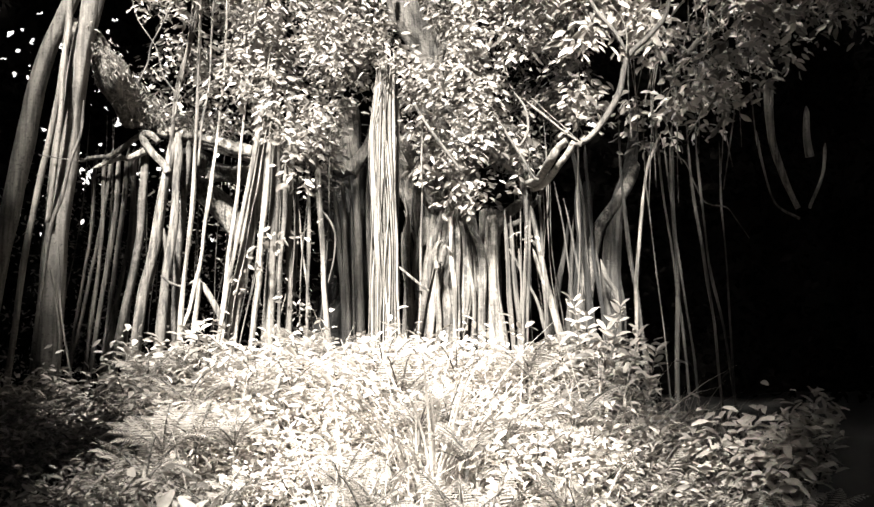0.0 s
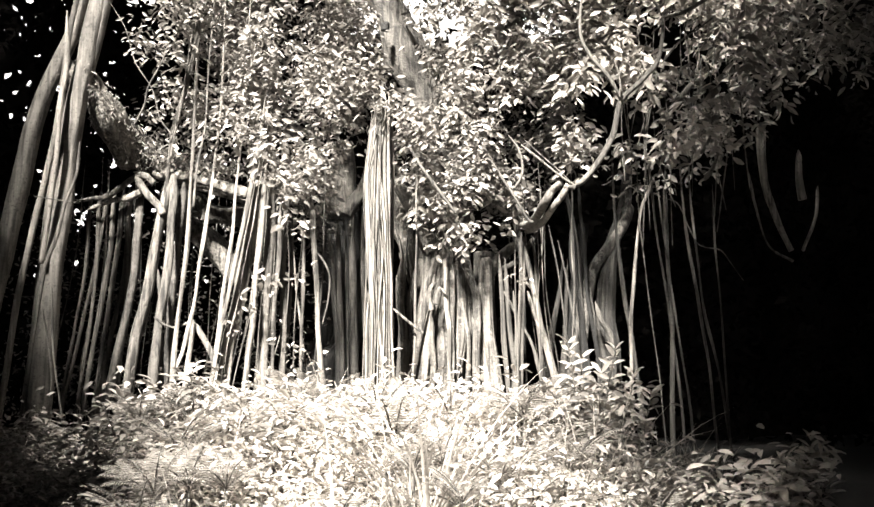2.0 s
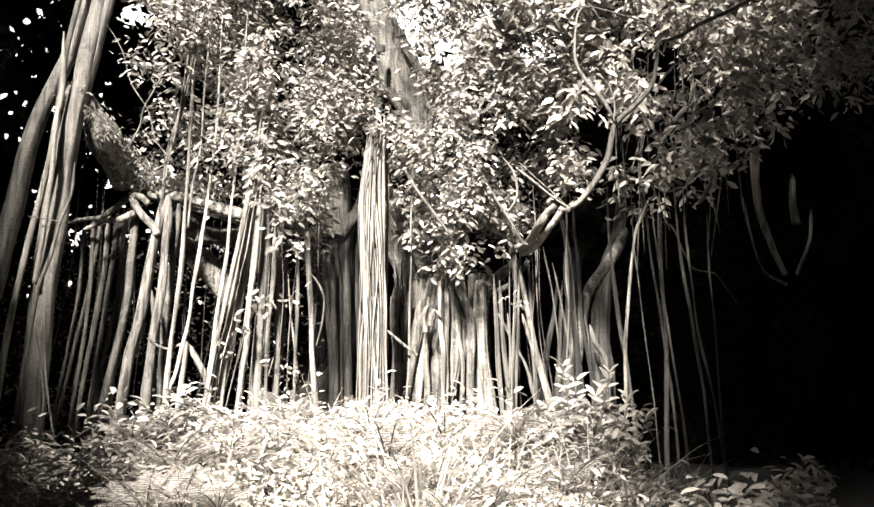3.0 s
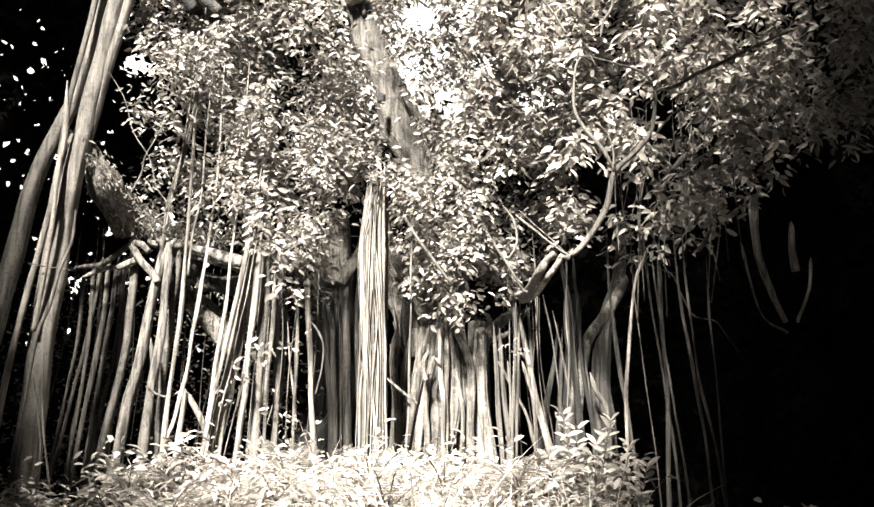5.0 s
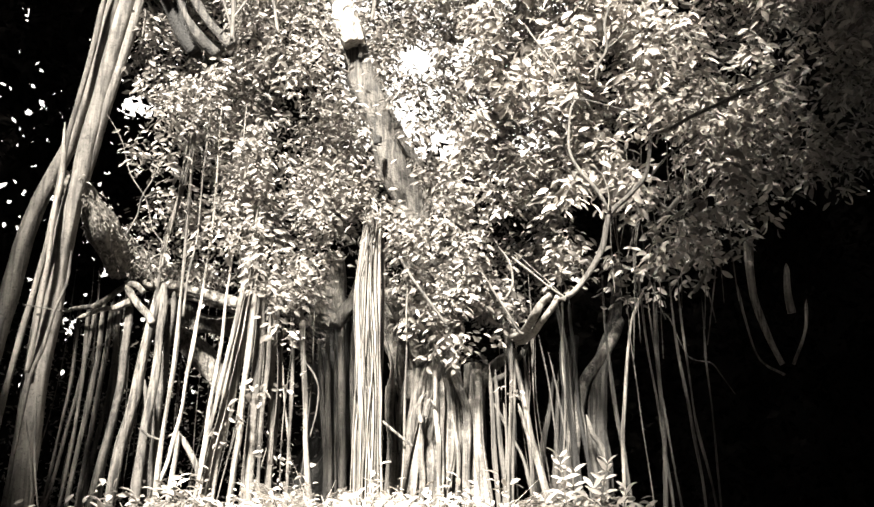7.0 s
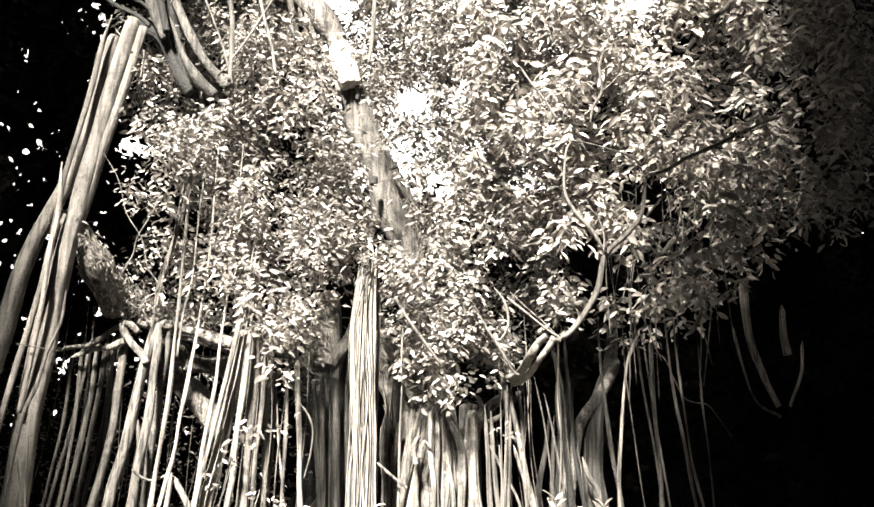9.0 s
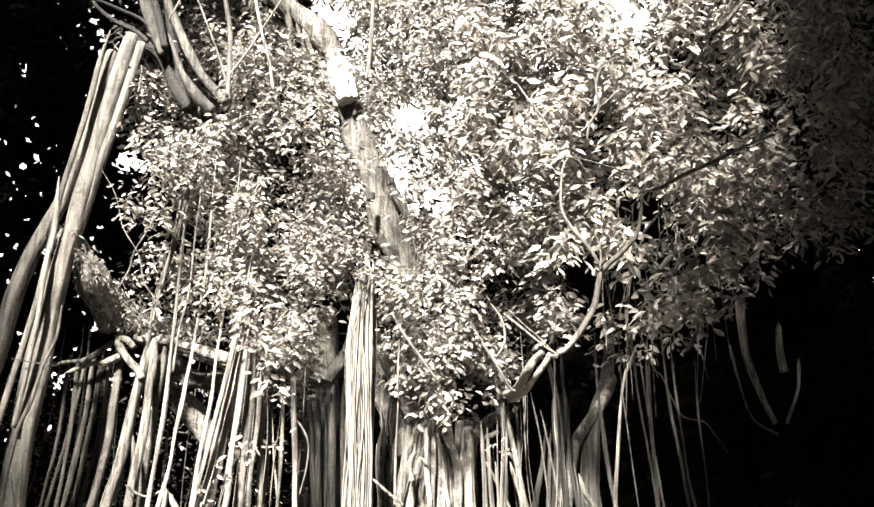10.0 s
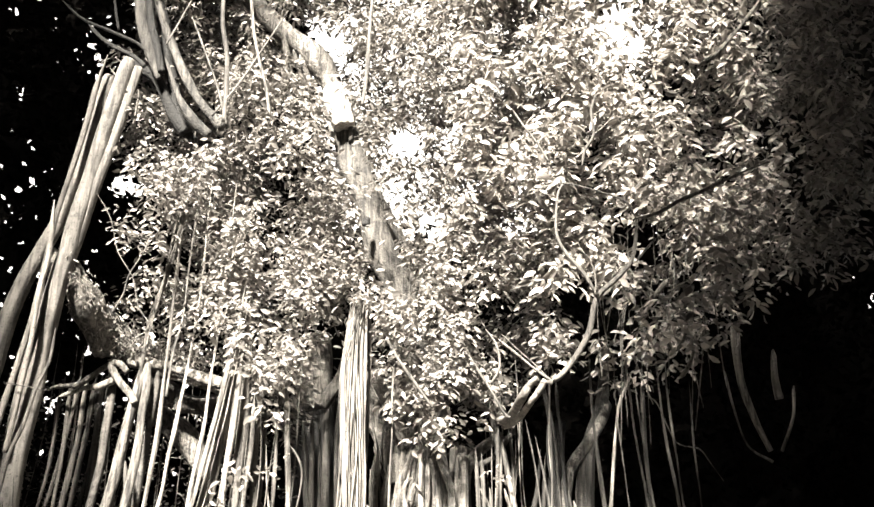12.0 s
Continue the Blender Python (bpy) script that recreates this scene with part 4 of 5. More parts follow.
limb(banyan, "aerial_root", [(-1.60, 8.50, 5.16), (-1.62, 8.47, 4.43), (-1.65, 8.44, 3.67), (-1.66, 8.41, 3.32), (-1.67, 8.38, 3.03), (-1.70, 8.34, 2.69), (-1.73, 8.31, 2.36), (-1.74, 8.28, 2.08), (-1.76, 8.25, 1.81), (-1.81, 8.25, 0.92)], 0.012, 0.019, PALE_ROOT)
limb(banyan, "aerial_root", [(-1.92, 8.50, 5.47), (-1.91, 8.38, 4.85), (-1.90, 8.26, 4.16), (-1.89, 8.14, 3.78), (-1.90, 8.02, 3.47), (-1.90, 7.90, 3.08)], 0.009, 0.010, ROOT_BARK)
limb(banyan, "aerial_root", [(-1.99, 8.40, 5.42), (-2.04, 8.43, 4.82), (-2.10, 8.47, 4.47), (-2.17, 8.50, 4.18), (-2.25, 8.53, 3.89), (-2.28, 8.57, 3.60), (-2.31, 8.60, 3.26)], 0.014, 0.019, ROOT_BARK)
limb(banyan, "aerial_root", [(-1.99, 8.40, 5.11), (-2.06, 8.43, 4.66), (-2.13, 8.45, 4.32), (-2.19, 8.47, 4.05), (-2.26, 8.50, 3.76)], 0.009, 0.012, ROOT_BARK)
limb(banyan, "aerial_root", [(-2.05, 8.40, 5.01), (-2.11, 8.43, 4.51), (-2.16, 8.45, 4.12), (-2.22, 8.47, 3.82), (-2.25, 8.50, 3.63)], 0.009, 0.009, PALE_ROOT)
limb(banyan, "aerial_root", [(-2.59, 7.70, 4.72), (-2.44, 7.70, 4.48), (-2.35, 7.70, 4.21), (-2.21, 7.70, 3.99), (-2.14, 7.70, 3.76), (-2.04, 7.70, 3.62)], 0.003, 0.006, ROOT_BARK)
limb(banyan, "aerial_root", [(-2.10, 7.70, 4.39), (-2.15, 7.70, 4.21), (-2.24, 7.70, 4.01), (-2.26, 7.70, 3.86), (-2.33, 7.70, 3.70)], 0.004, 0.008, ROOT_BARK)
limb(banyan, "aerial_root", [(-2.71, 9.00, 4.09), (-2.74, 9.00, 3.91), (-2.76, 9.00, 3.65)], 0.025, 0.020, BARK)
limb(banyan, "aerial_root", [(-2.29, 8.65, 3.52), (-2.32, 8.61, 3.29), (-2.34, 8.58, 3.06), (-2.36, 8.54, 2.81), (-2.39, 8.51, 2.57), (-2.42, 8.47, 2.33), (-2.46, 8.44, 2.09), (-2.49, 8.40, 1.77), (-2.59, 8.40, 0.96)], 0.038, 0.046, ROOT_BARK)
limb(banyan, "aerial_root", [(-2.28, 8.65, 3.53), (-2.24, 8.61, 3.31), (-2.24, 8.56, 3.08), (-2.24, 8.52, 2.86), (-2.25, 8.48, 2.54), (-2.27, 8.44, 2.28), (-2.27, 8.39, 2.00), (-2.29, 8.35, 1.72), (-2.35, 8.35, 0.95)], 0.033, 0.042, ROOT_BARK)
limb(banyan, "aerial_root", [(-2.18, 8.70, 3.49), (-2.18, 8.70, 3.23), (-2.21, 8.70, 2.98), (-2.22, 8.70, 2.74), (-2.25, 8.70, 2.40), (-2.26, 8.70, 2.11), (-2.28, 8.70, 0.94)], 0.029, 0.029, BARK)
limb(banyan, "aerial_root", [(-2.32, 8.50, 2.66), (-2.29, 8.50, 2.42), (-2.29, 8.50, 2.19), (-2.27, 8.50, 1.91), (-2.19, 8.50, 0.95)], 0.019, 0.028, ROOT_BARK)
limb(banyan, "aerial_root", [(-2.54, 8.70, 3.45), (-2.55, 8.70, 3.20), (-2.56, 8.70, 2.98), (-2.57, 8.70, 2.69), (-2.61, 8.70, 2.44), (-2.65, 8.70, 2.16), (-2.69, 8.70, 1.92), (-2.85, 8.70, 0.97)], 0.034, 0.038, BARK)
limb(banyan, "aerial_root", [(-2.40, 8.60, 2.39), (-2.47, 8.60, 2.15), (-2.54, 8.60, 1.87), (-2.75, 8.60, 0.96)], 0.019, 0.024, ROOT_BARK)
limb(banyan, "aerial_root", [(-2.90, 8.90, 3.44), (-2.92, 8.90, 3.29), (-2.97, 8.90, 2.86), (-3.04, 8.90, 2.41), (-3.16, 8.90, 1.78), (-3.31, 8.90, 0.98)], 0.016, 0.017, BARK)
limb(banyan, "aerial_root", [(-2.84, 8.90, 3.44), (-2.86, 8.90, 3.25), (-2.87, 8.90, 2.86), (-2.92, 8.90, 2.41), (-3.00, 8.90, 1.78), (-3.11, 8.90, 0.98)], 0.021, 0.025, ROOT_BARK)
limb(banyan, "aerial_root", [(-2.76, 8.90, 3.44), (-2.78, 8.90, 3.20), (-2.80, 8.90, 2.86), (-2.84, 8.90, 2.41), (-2.91, 8.90, 1.78), (-3.01, 8.90, 0.97)], 0.026, 0.017, BARK)
limb(banyan, "aerial_root", [(-2.68, 8.90, 3.45), (-2.70, 8.90, 3.29), (-2.72, 8.90, 2.86), (-2.77, 8.90, 2.41), (-2.87, 8.90, 1.78), (-2.99, 8.90, 0.97)], 0.016, 0.025, ROOT_BARK)
limb(banyan, "aerial_root", [(-2.97, 8.90, 3.44), (-2.99, 8.90, 3.24), (-2.98, 8.90, 2.86), (-2.99, 8.90, 2.41), (-3.05, 8.90, 1.78), (-3.13, 8.90, 0.98)], 0.021, 0.017, BARK)
limb(banyan, "aerial_root", [(-2.71, 8.90, 3.45), (-2.73, 8.90, 3.20), (-2.71, 8.90, 2.86), (-2.72, 8.90, 2.41), (-2.74, 8.90, 1.78), (-2.75, 8.90, 0.96)], 0.026, 0.025, ROOT_BARK)
limb(banyan, "aerial_root", [(-3.04, 8.90, 3.44), (-3.06, 8.90, 3.29), (-3.07, 8.90, 2.86), (-3.11, 8.90, 2.41), (-3.20, 8.90, 1.78), (-3.30, 8.90, 0.98)], 0.016, 0.017, BARK)
limb(banyan, "limb", [(-3.15, 8.20, 4.36), (-2.89, 8.15, 4.13), (-2.74, 8.20, 3.95), (-2.66, 8.40, 3.82), (-2.58, 8.70, 3.70)], 0.100, 0.106, MOSSY_BARK, flute=0.21, gnarl=0.5)
limb(banyan, "limb", [(-2.64, 8.50, 3.77), (-2.56, 8.70, 3.66), (-2.40, 8.80, 3.59), (-2.17, 8.90, 3.54), (-1.82, 8.90, 3.44), (-1.43, 8.95, 3.32)], 0.056, 0.054, LIMB_BARK, flute=0.3, gnarl=0.3)
limb(banyan, "limb", [(-2.64, 8.50, 3.92), (-2.45, 8.80, 3.80), (-2.23, 8.90, 3.68), (-1.94, 9.00, 3.55)], 0.047, 0.040, RIB_BARK, flute=0.25, gnarl=0.4)
limb(banyan, "limb", [(-2.45, 8.70, 3.55), (-2.32, 8.70, 3.52), (-2.13, 8.70, 3.50), (-1.95, 8.70, 3.46), (-1.76, 8.70, 3.40), (-1.61, 8.70, 3.36)], 0.038, 0.048, LIMB_BARK, gnarl=0.25)
limb(banyan, "limb", [(-3.17, 8.70, 3.27), (-3.02, 8.70, 3.30), (-2.88, 8.70, 3.32), (-2.76, 8.70, 3.39), (-2.67, 8.70, 3.46), (-2.58, 8.70, 3.52)], 0.014, 0.034, LIMB_BARK)
limb(banyan, "limb", [(-2.56, 8.55, 3.50), (-2.52, 8.55, 3.40), (-2.45, 8.55, 3.30), (-2.36, 8.55, 3.21), (-2.32, 8.55, 3.14)], 0.028, 0.028, LIMB_BARK)
limb(banyan, "limb", [(-2.54, 8.55, 3.49), (-2.47, 8.55, 3.48), (-2.40, 8.55, 3.42)], 0.038, 0.024, PALE_ROOT)
limb(banyan, "limb", [(-2.98, 8.60, 3.20), (-2.82, 8.60, 3.26), (-2.67, 8.60, 3.29), (-2.53, 8.60, 3.35)], 0.014, 0.031, PALE_ROOT)
limb(banyan, "limb", [(-2.42, 9.00, 3.44), (-2.37, 9.00, 3.38), (-2.19, 9.00, 3.32), (-2.01, 9.00, 3.28), (-1.81, 9.00, 3.26), (-1.51, 9.00, 3.27)], 0.085, 0.095, LIMB_BARK, gnarl=0.35)
limb(banyan, "limb", [(-2.44, 9.30, 3.32), (-2.33, 9.30, 3.20), (-2.13, 9.30, 3.05), (-1.93, 9.30, 2.88), (-1.74, 9.30, 2.67)], 0.103, 0.113, LIMB_BARK, gnarl=0.3)
limb(banyan, "limb", [(3.08, 8.00, 6.45), (2.99, 8.00, 6.24), (2.93, 8.00, 6.07), (2.81, 8.00, 5.93)], 0.040, 0.071, MOSSY_BARK, gnarl=0.5)


# ---- crowns ----
def crown_points(n, x0, x1, z1, low, y0, y1):
    """Twig ends in the leafy mass: above the ragged lower rim given as (x, z) pairs."""
    lx, lz = zip(*low)
    out = []
    while len(out) < n:
        x, y, z = rng.uniform(x0, x1), rng.uniform(y0, y1), rng.uniform(2.4, z1)
        if z < np.interp(x, lx, lz) + 0.25 * noise.noise(Vector((x * 4, y * 2, 1))):
            continue
        if noise.noise(Vector((x * 1.9, y * 1.1, z * 1.9))) + 0.6 * noise.noise(Vector((x * 5, y * 2, z * 5))) < (0.06 if z < 4.6 else 0.02):
            continue
        if x > 1.9 and z < 4.5 and rng.uniform() < 0.5:
            continue
        if z - 0.873 * (8.4 - y) < np.interp(x, (-0.6, -0.3, 0.5, 0.8, 1.7, 1.9), (0, 3.0, 3.0, 2.82, 2.65, 0)):
            continue
        out.append((x, y, z))
    return np.array(out)


RIM = [(-2.6, 4.8), (-2.1, 4.0), (-1.5, 3.5), (-1.2, 3.15), (-1.0, 3.15), (-0.9, 3.6), (-0.75, 3.75), (-0.5, 3.95), (-0.1, 3.4), (0.1, 3.0), (0.5, 2.95),
       (0.65, 3.3), (1.0, 3.5), (1.8, 3.35), (2.3, 3.45), (3.0, 4.0), (3.6, 4.4)]
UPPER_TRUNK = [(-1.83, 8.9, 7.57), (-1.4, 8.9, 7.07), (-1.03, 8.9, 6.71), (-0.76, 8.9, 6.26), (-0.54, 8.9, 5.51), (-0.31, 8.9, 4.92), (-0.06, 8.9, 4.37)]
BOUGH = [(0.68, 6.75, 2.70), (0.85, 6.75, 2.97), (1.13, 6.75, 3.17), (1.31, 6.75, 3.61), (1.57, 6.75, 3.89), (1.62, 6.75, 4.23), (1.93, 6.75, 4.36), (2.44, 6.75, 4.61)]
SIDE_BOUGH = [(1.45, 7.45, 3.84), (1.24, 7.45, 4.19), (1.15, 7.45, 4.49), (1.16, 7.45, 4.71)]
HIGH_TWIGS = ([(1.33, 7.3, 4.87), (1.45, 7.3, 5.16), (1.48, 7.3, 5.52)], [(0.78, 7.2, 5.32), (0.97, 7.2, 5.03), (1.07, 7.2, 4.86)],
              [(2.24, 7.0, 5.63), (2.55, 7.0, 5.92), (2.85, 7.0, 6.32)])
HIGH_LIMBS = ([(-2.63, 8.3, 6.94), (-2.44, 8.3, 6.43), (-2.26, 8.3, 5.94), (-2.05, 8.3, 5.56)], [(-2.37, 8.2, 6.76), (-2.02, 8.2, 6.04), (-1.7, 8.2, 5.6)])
# where the sky breaks through the leaves: place and width of each chink, 16.5 m off
CHINKS = [(-0.18, 9.5, 0.36), (0.34, 7.95, 0.26), (0.2, 8.8, 0.16), (1.0, 8.6, 0.15), (1.79, 7.9, 0.17), (1.4, 11.9, 0.16), (-0.5, 11.4, 0.14), (3.5, 11.5, 0.1), (2.65, 8.6, 0.1), (0.6, 9.4, 0.14), (-4.94, 8.4, 0.3), (-5.4, 5.5, 0.12), (-4.82, 4.5, 0.1), (-5.62, 4.45, 0.1), (1.93, 8.3, 0.1),
          (-1.5, 11.5, 0.28), (1.2, 8.7, 0.14), (-7.0, 10.0, 0.1), (-6.4, 5.75, 0.08), (7.4, 9.9, 0.1)]


def in_chink(p, wide=1.0):
    k = 16.5 / p[1]
    x, z = p[0] * k, (p[2] - 1.55) * k + 1.55
    return any(math.hypot(x - cx, z - cz) < r * wide for cx, cz, r in CHINKS)


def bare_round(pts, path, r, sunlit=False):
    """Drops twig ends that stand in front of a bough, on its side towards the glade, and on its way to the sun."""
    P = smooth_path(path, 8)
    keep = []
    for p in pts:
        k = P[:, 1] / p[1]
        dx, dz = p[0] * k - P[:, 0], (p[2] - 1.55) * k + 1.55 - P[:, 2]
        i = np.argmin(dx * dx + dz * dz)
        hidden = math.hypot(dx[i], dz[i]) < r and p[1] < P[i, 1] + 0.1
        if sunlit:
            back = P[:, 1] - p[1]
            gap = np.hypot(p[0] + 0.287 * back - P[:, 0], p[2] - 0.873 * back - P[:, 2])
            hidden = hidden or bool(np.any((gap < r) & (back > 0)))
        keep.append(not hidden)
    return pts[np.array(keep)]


def leafy(owner, n, x0, x1, z1, rim, y0, y1, per, size, mat, label):
    pts = crown_points(n, x0, x1, z1, rim, y0, y1)
    pts = pts[np.array([not in_chink(p, 1.15) for p in pts])]
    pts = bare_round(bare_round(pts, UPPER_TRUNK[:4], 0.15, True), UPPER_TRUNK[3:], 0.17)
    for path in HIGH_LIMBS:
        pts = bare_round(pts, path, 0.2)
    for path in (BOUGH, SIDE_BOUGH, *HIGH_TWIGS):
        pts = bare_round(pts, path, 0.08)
    part("crown", leaves_mesh("crown", *rosettes(pts, per, size), wide=rng.uniform(0.7, 1.1, len(pts) * per)), mat, owner, label, "stuff")


leafy(banyan, 9800, -2.4, 1.4, 9.0, RIM, 7.7, 9.8, 9, 0.074, FIG_LEAF, "dense small fig leaves in whorls")
leafy(sapling, 4100, 0.4, 3.9, 8.4, [(0.4, 4.6), (0.8, 4.3), (1.1, 3.6)] + RIM[13:], 6.9, 8.8, 8, 0.101, BROAD_LEAF, "broad glossy leaves")
leafy(pillar, 1000, -3.0, -1.5, 9.0, [(-5, 6.5), (-3, 5.6), (-2.2, 4.6), (-1.6, 4.2)], 8.8, 10.2, 9, 0.09, FIG_LEAF, "small leaves high up among the limbs")
# unseen leaf roof over the trunks, added to shade them and the far woods
c = np.stack([rng.uniform(-8, 7, 4200), rng.uniform(5.5, 13.2, 4200), rng.uniform(10.4, 12.6, 4200)], 1)
c = np.concatenate([c, np.stack([rng.uniform(-10, 9, 2000), rng.uniform(12, 15.8, 2000), rng.uniform(12.4, 14.4, 2000)], 1)])
part("crown_roof", leaves_mesh("crown_roof", *rosettes(c, 6, 0.34, 2.0), wide=1.25, shape=(SPRIG_V, SPRIG_F)), FAR_SHADE_LEAF, banyan, "dense unseen leaf roof added high over the trunks for shade", "stuff")
# sprays of leaves that hang among the roots
for x, y, z, n in ((-1.12, 7.8, 2.78, 1), (-1.1, 7.8, 3.0, 2), (-1.28, 7.8, 3.5, 3), (-1.02, 7.8, 3.3, 3), (0.62, 8.1, 2.55, 1),
                   (-1.27, 8.1, 2.4, 2), (-1.24, 8.1, 2.12, 2), (0.2, 8.1, 2.9, 3), (-1.6, 8.1, 2.2, 1),
                   (-0.02, 8.15, 3.1, 4), (0.3, 8.2, 2.95, 4), (0.45, 8.2, 3.15, 4), (0.62, 8.25, 3.2, 3), (0.78, 8.3, 3.3, 3),
                   (0.1, 8.1, 3.25, 5), (0.3, 8.0, 3.4, 5), (-0.1, 8.1, 3.4, 5), (0.5, 8.0, 3.45, 5), (0.2, 8.2, 3.1, 4)):
    c = np.array([x, y, z]) + rng.normal(0, 0.1, (n, 3))
    part("leaf_spray", leaves_mesh("leaf_spray", *rosettes(c, 18, 0.085 if z > 2.7 else 0.055, 1.0)), FIG_LEAF, banyan, "drooping spray of leaves", "stuff")
# the rope of fibres in front of the trunks
for k in range(58):
    q, dy = rng.uniform(-0.07, 0.07), rng.uniform(-0.1, 0.08)
    w = rng.normal(0, 0.02, 4)
    limb(banyan, "strand", [(-0.43 + q * 0.6, 8.0 + dy, rng.uniform(3.6, 4.2)), (-0.46 + q + w[0], 7.98 + dy, 3.3), (-0.45 + q + w[1], 7.98 + dy, 2.7), (-0.44 + q + w[2], 7.98 + dy, 2.1),
                            (-0.46 + q * 0.9 + w[3], 7.95 + dy, 0.8)], rng.uniform(0.002, 0.006), rng.uniform(0.003, 0.008), PALE_ROOT if k % 5 < 3 else BARK)
# shaggy moss and small ferns along the top of the great limb
path = smooth_path([(-2.94, 8.05, 4.21), (-2.74, 8.1, 4.01), (-2.66, 8.3, 3.87), (-2.58, 8.6, 3.75), (-2.4, 8.7, 3.67), (-2.17, 8.8, 3.61), (-1.82, 8.8, 3.51)], 30)
c = path[rng.integers(0, len(path), 420)] + rng.normal(0, 1, (420, 3)) * np.array([0.06, 0.05, 0.06]) + np.array([0, -0.04, 0.04])
part("moss", leaves_mesh("moss", *rosettes(c, 6, 0.05, 0.4, 0.9), wide=0.35), FIG_LEAF, banyan, "shaggy moss and small ferns on the limb", "stuff")
c = np.stack([rng.uniform(-2.6, -1.6, 150), rng.uniform(8.5, 9.2, 150), rng.uniform(3.55, 4.3, 150)], 1)
part("creeper", leaves_mesh("creeper", *rosettes(c, 8, 0.06, 1.2)), FIG_LEAF, banyan, "small creeper leaves over the great limb", "stuff")
# creepers in the dim space behind the hanging roots
c = np.stack([rng.uniform(-4.6, -1.0, 420), rng.uniform(9.9, 11.2, 420), rng.uniform(1.0, 3.6, 420)], 1)
part("creeper", leaves_mesh("creeper", *rosettes(c, 9, 0.055, 1.5)), FIG_LEAF, banyan, "small creeper leaves behind the roots", "stuff")
# rootlets that hang among the leaves beside the forked bough
for k in range(26):
    x, y, z = rng.uniform(1.55, 2.5), rng.uniform(7.6, 8.2), rng.uniform(3.9, 4.7)
    d = rng.normal(0, 0.05, 2)
    limb(banyan, "aerial_root", [(x, y, z), (x + d[0], y, z - 0.4), (x + d[1] * 1.6, y, z - rng.uniform(0.7, 1.3))], 0.006, 0.004)
# thin root hairs that hang straight down among the thick ones
for k in range(56):
    zone = [(-1.55, -0.85), (0.5, 1.35), (-3.2, -1.7), (-3.4, -1.7)][k % 4]
    x, y = rng.uniform(*zone), rng.uniform(8.15, 9.4)
    top = rng.uniform(3.4, 3.7)
    if zone[0] < -2:
        y, top = 9.52, np.interp(x, [-3.2, -2.4, -1.8], [3.9, 3.65, 3.45])
    lean = rng.normal(0.03 if zone[0] > 0 else -0.07, 0.055)
    foot = float(ground_z(x, y)) - 0.05 if k % 3 else rng.uniform(1.7, 2.3)
    limb(banyan, "aerial_root", [(x, y, top), (x + lean * 0.5 + rng.normal(0, 0.03), y, top * 0.6 + foot * 0.4), (x + lean * 1.2 + rng.normal(0, 0.03), y, top * 0.3 + foot * 0.7), (x + lean * 2, y, foot)], rng.uniform(0.003, 0.006), rng.uniform(0.003, 0.007))


# ---- woods behind, and unseen shading leaf masses round the glade ----
def woods(name, n, box, size, label, inside=None):
    (x0, x1), (y0, y1), (z0, z1) = box
    c = np.stack([rng.uniform(x0, x1, n), rng.uniform(y0, y1, n), rng.uniform(z0, z1, n)], 1)
    keep = np.array([noise.noise(Vector((p[0] * 0.9, p[1] * 0.9, p[2] * 0.9))) > -0.3 and not (p[1] > 10 and in_chink(p)) and (inside is None or inside(*p)) for p in c])
    c = c[keep]
    ob = part(name, leaves_mesh(name, *rosettes(c, 7, size, 2.5), wide=1.25, shape=(SPRIG_V, SPRIG_F)), FAR_SHADE_LEAF, None, label, "stuff")
    return tagged(ob, category="foliage")


def treeline(x):
    """Height at which the far woods give way to the sky."""
    return 7.6 + 8.0 * max(0.0, min(1.0, (-x - 1.4) / 1.2)) + 3.2 * max(0.0, min(1.0, (x - 2.3) / 0.6)) + 4.8 * max(0.0, min(1.0, (x - 4.4) / 1.2))


def wood_wall(x0, x1, y, z1, holes, g, fineness):
    """The closed mass of distant woods, ragged at the top, with chinks where the sky comes through."""
    nx, nz = int((x1 - x0) / g), int(z1 / g)
    vs, fs = [], []
    for j in range(nz + 1):
        for i in range(nx + 1):
            x, z = x0 + g * i, g * j
            q = Vector((x * 0.8, z * 0.8, 4))
            wob = rng.normal(0, 0.3 * g, 2)
            vs.append((x + wob[0] + 0.12 * noise.noise(q * 7), y + 0.9 * noise.noise(q) + 0.3 * noise.noise(q * 3), z + wob[1] + 0.12 * noise.noise(q * 7 + Vector((9, 0, 0)))))
    for j in range(nz):
        for i in range(nx):
            x, z = x0 + g * i, g * j
            fine = noise.noise(Vector((x * fineness, z * fineness, 7)))
            if in_chink((x, y, z), 0.8 + 0.6 * fine) or z > treeline(x) + 1.2 * fine:
                continue
            clump = noise.noise(Vector((x * 0.45, z * 0.45, 2)))
            if z > 3.2 and fine > holes and clump > (-0.1 if x < -2.5 else 0.42):
                continue
            a0 = j * (nx + 1) + i
            fs.append((a0, a0 + 1, a0 + nx + 2, a0 + nx + 1))
    ob = part("backdrop", mesh_of("backdrop", vs, fs), FAR_SHADE_LEAF, None, "dark distant woods with chinks of sky", "structure")
    return tagged(ob, category="woods")


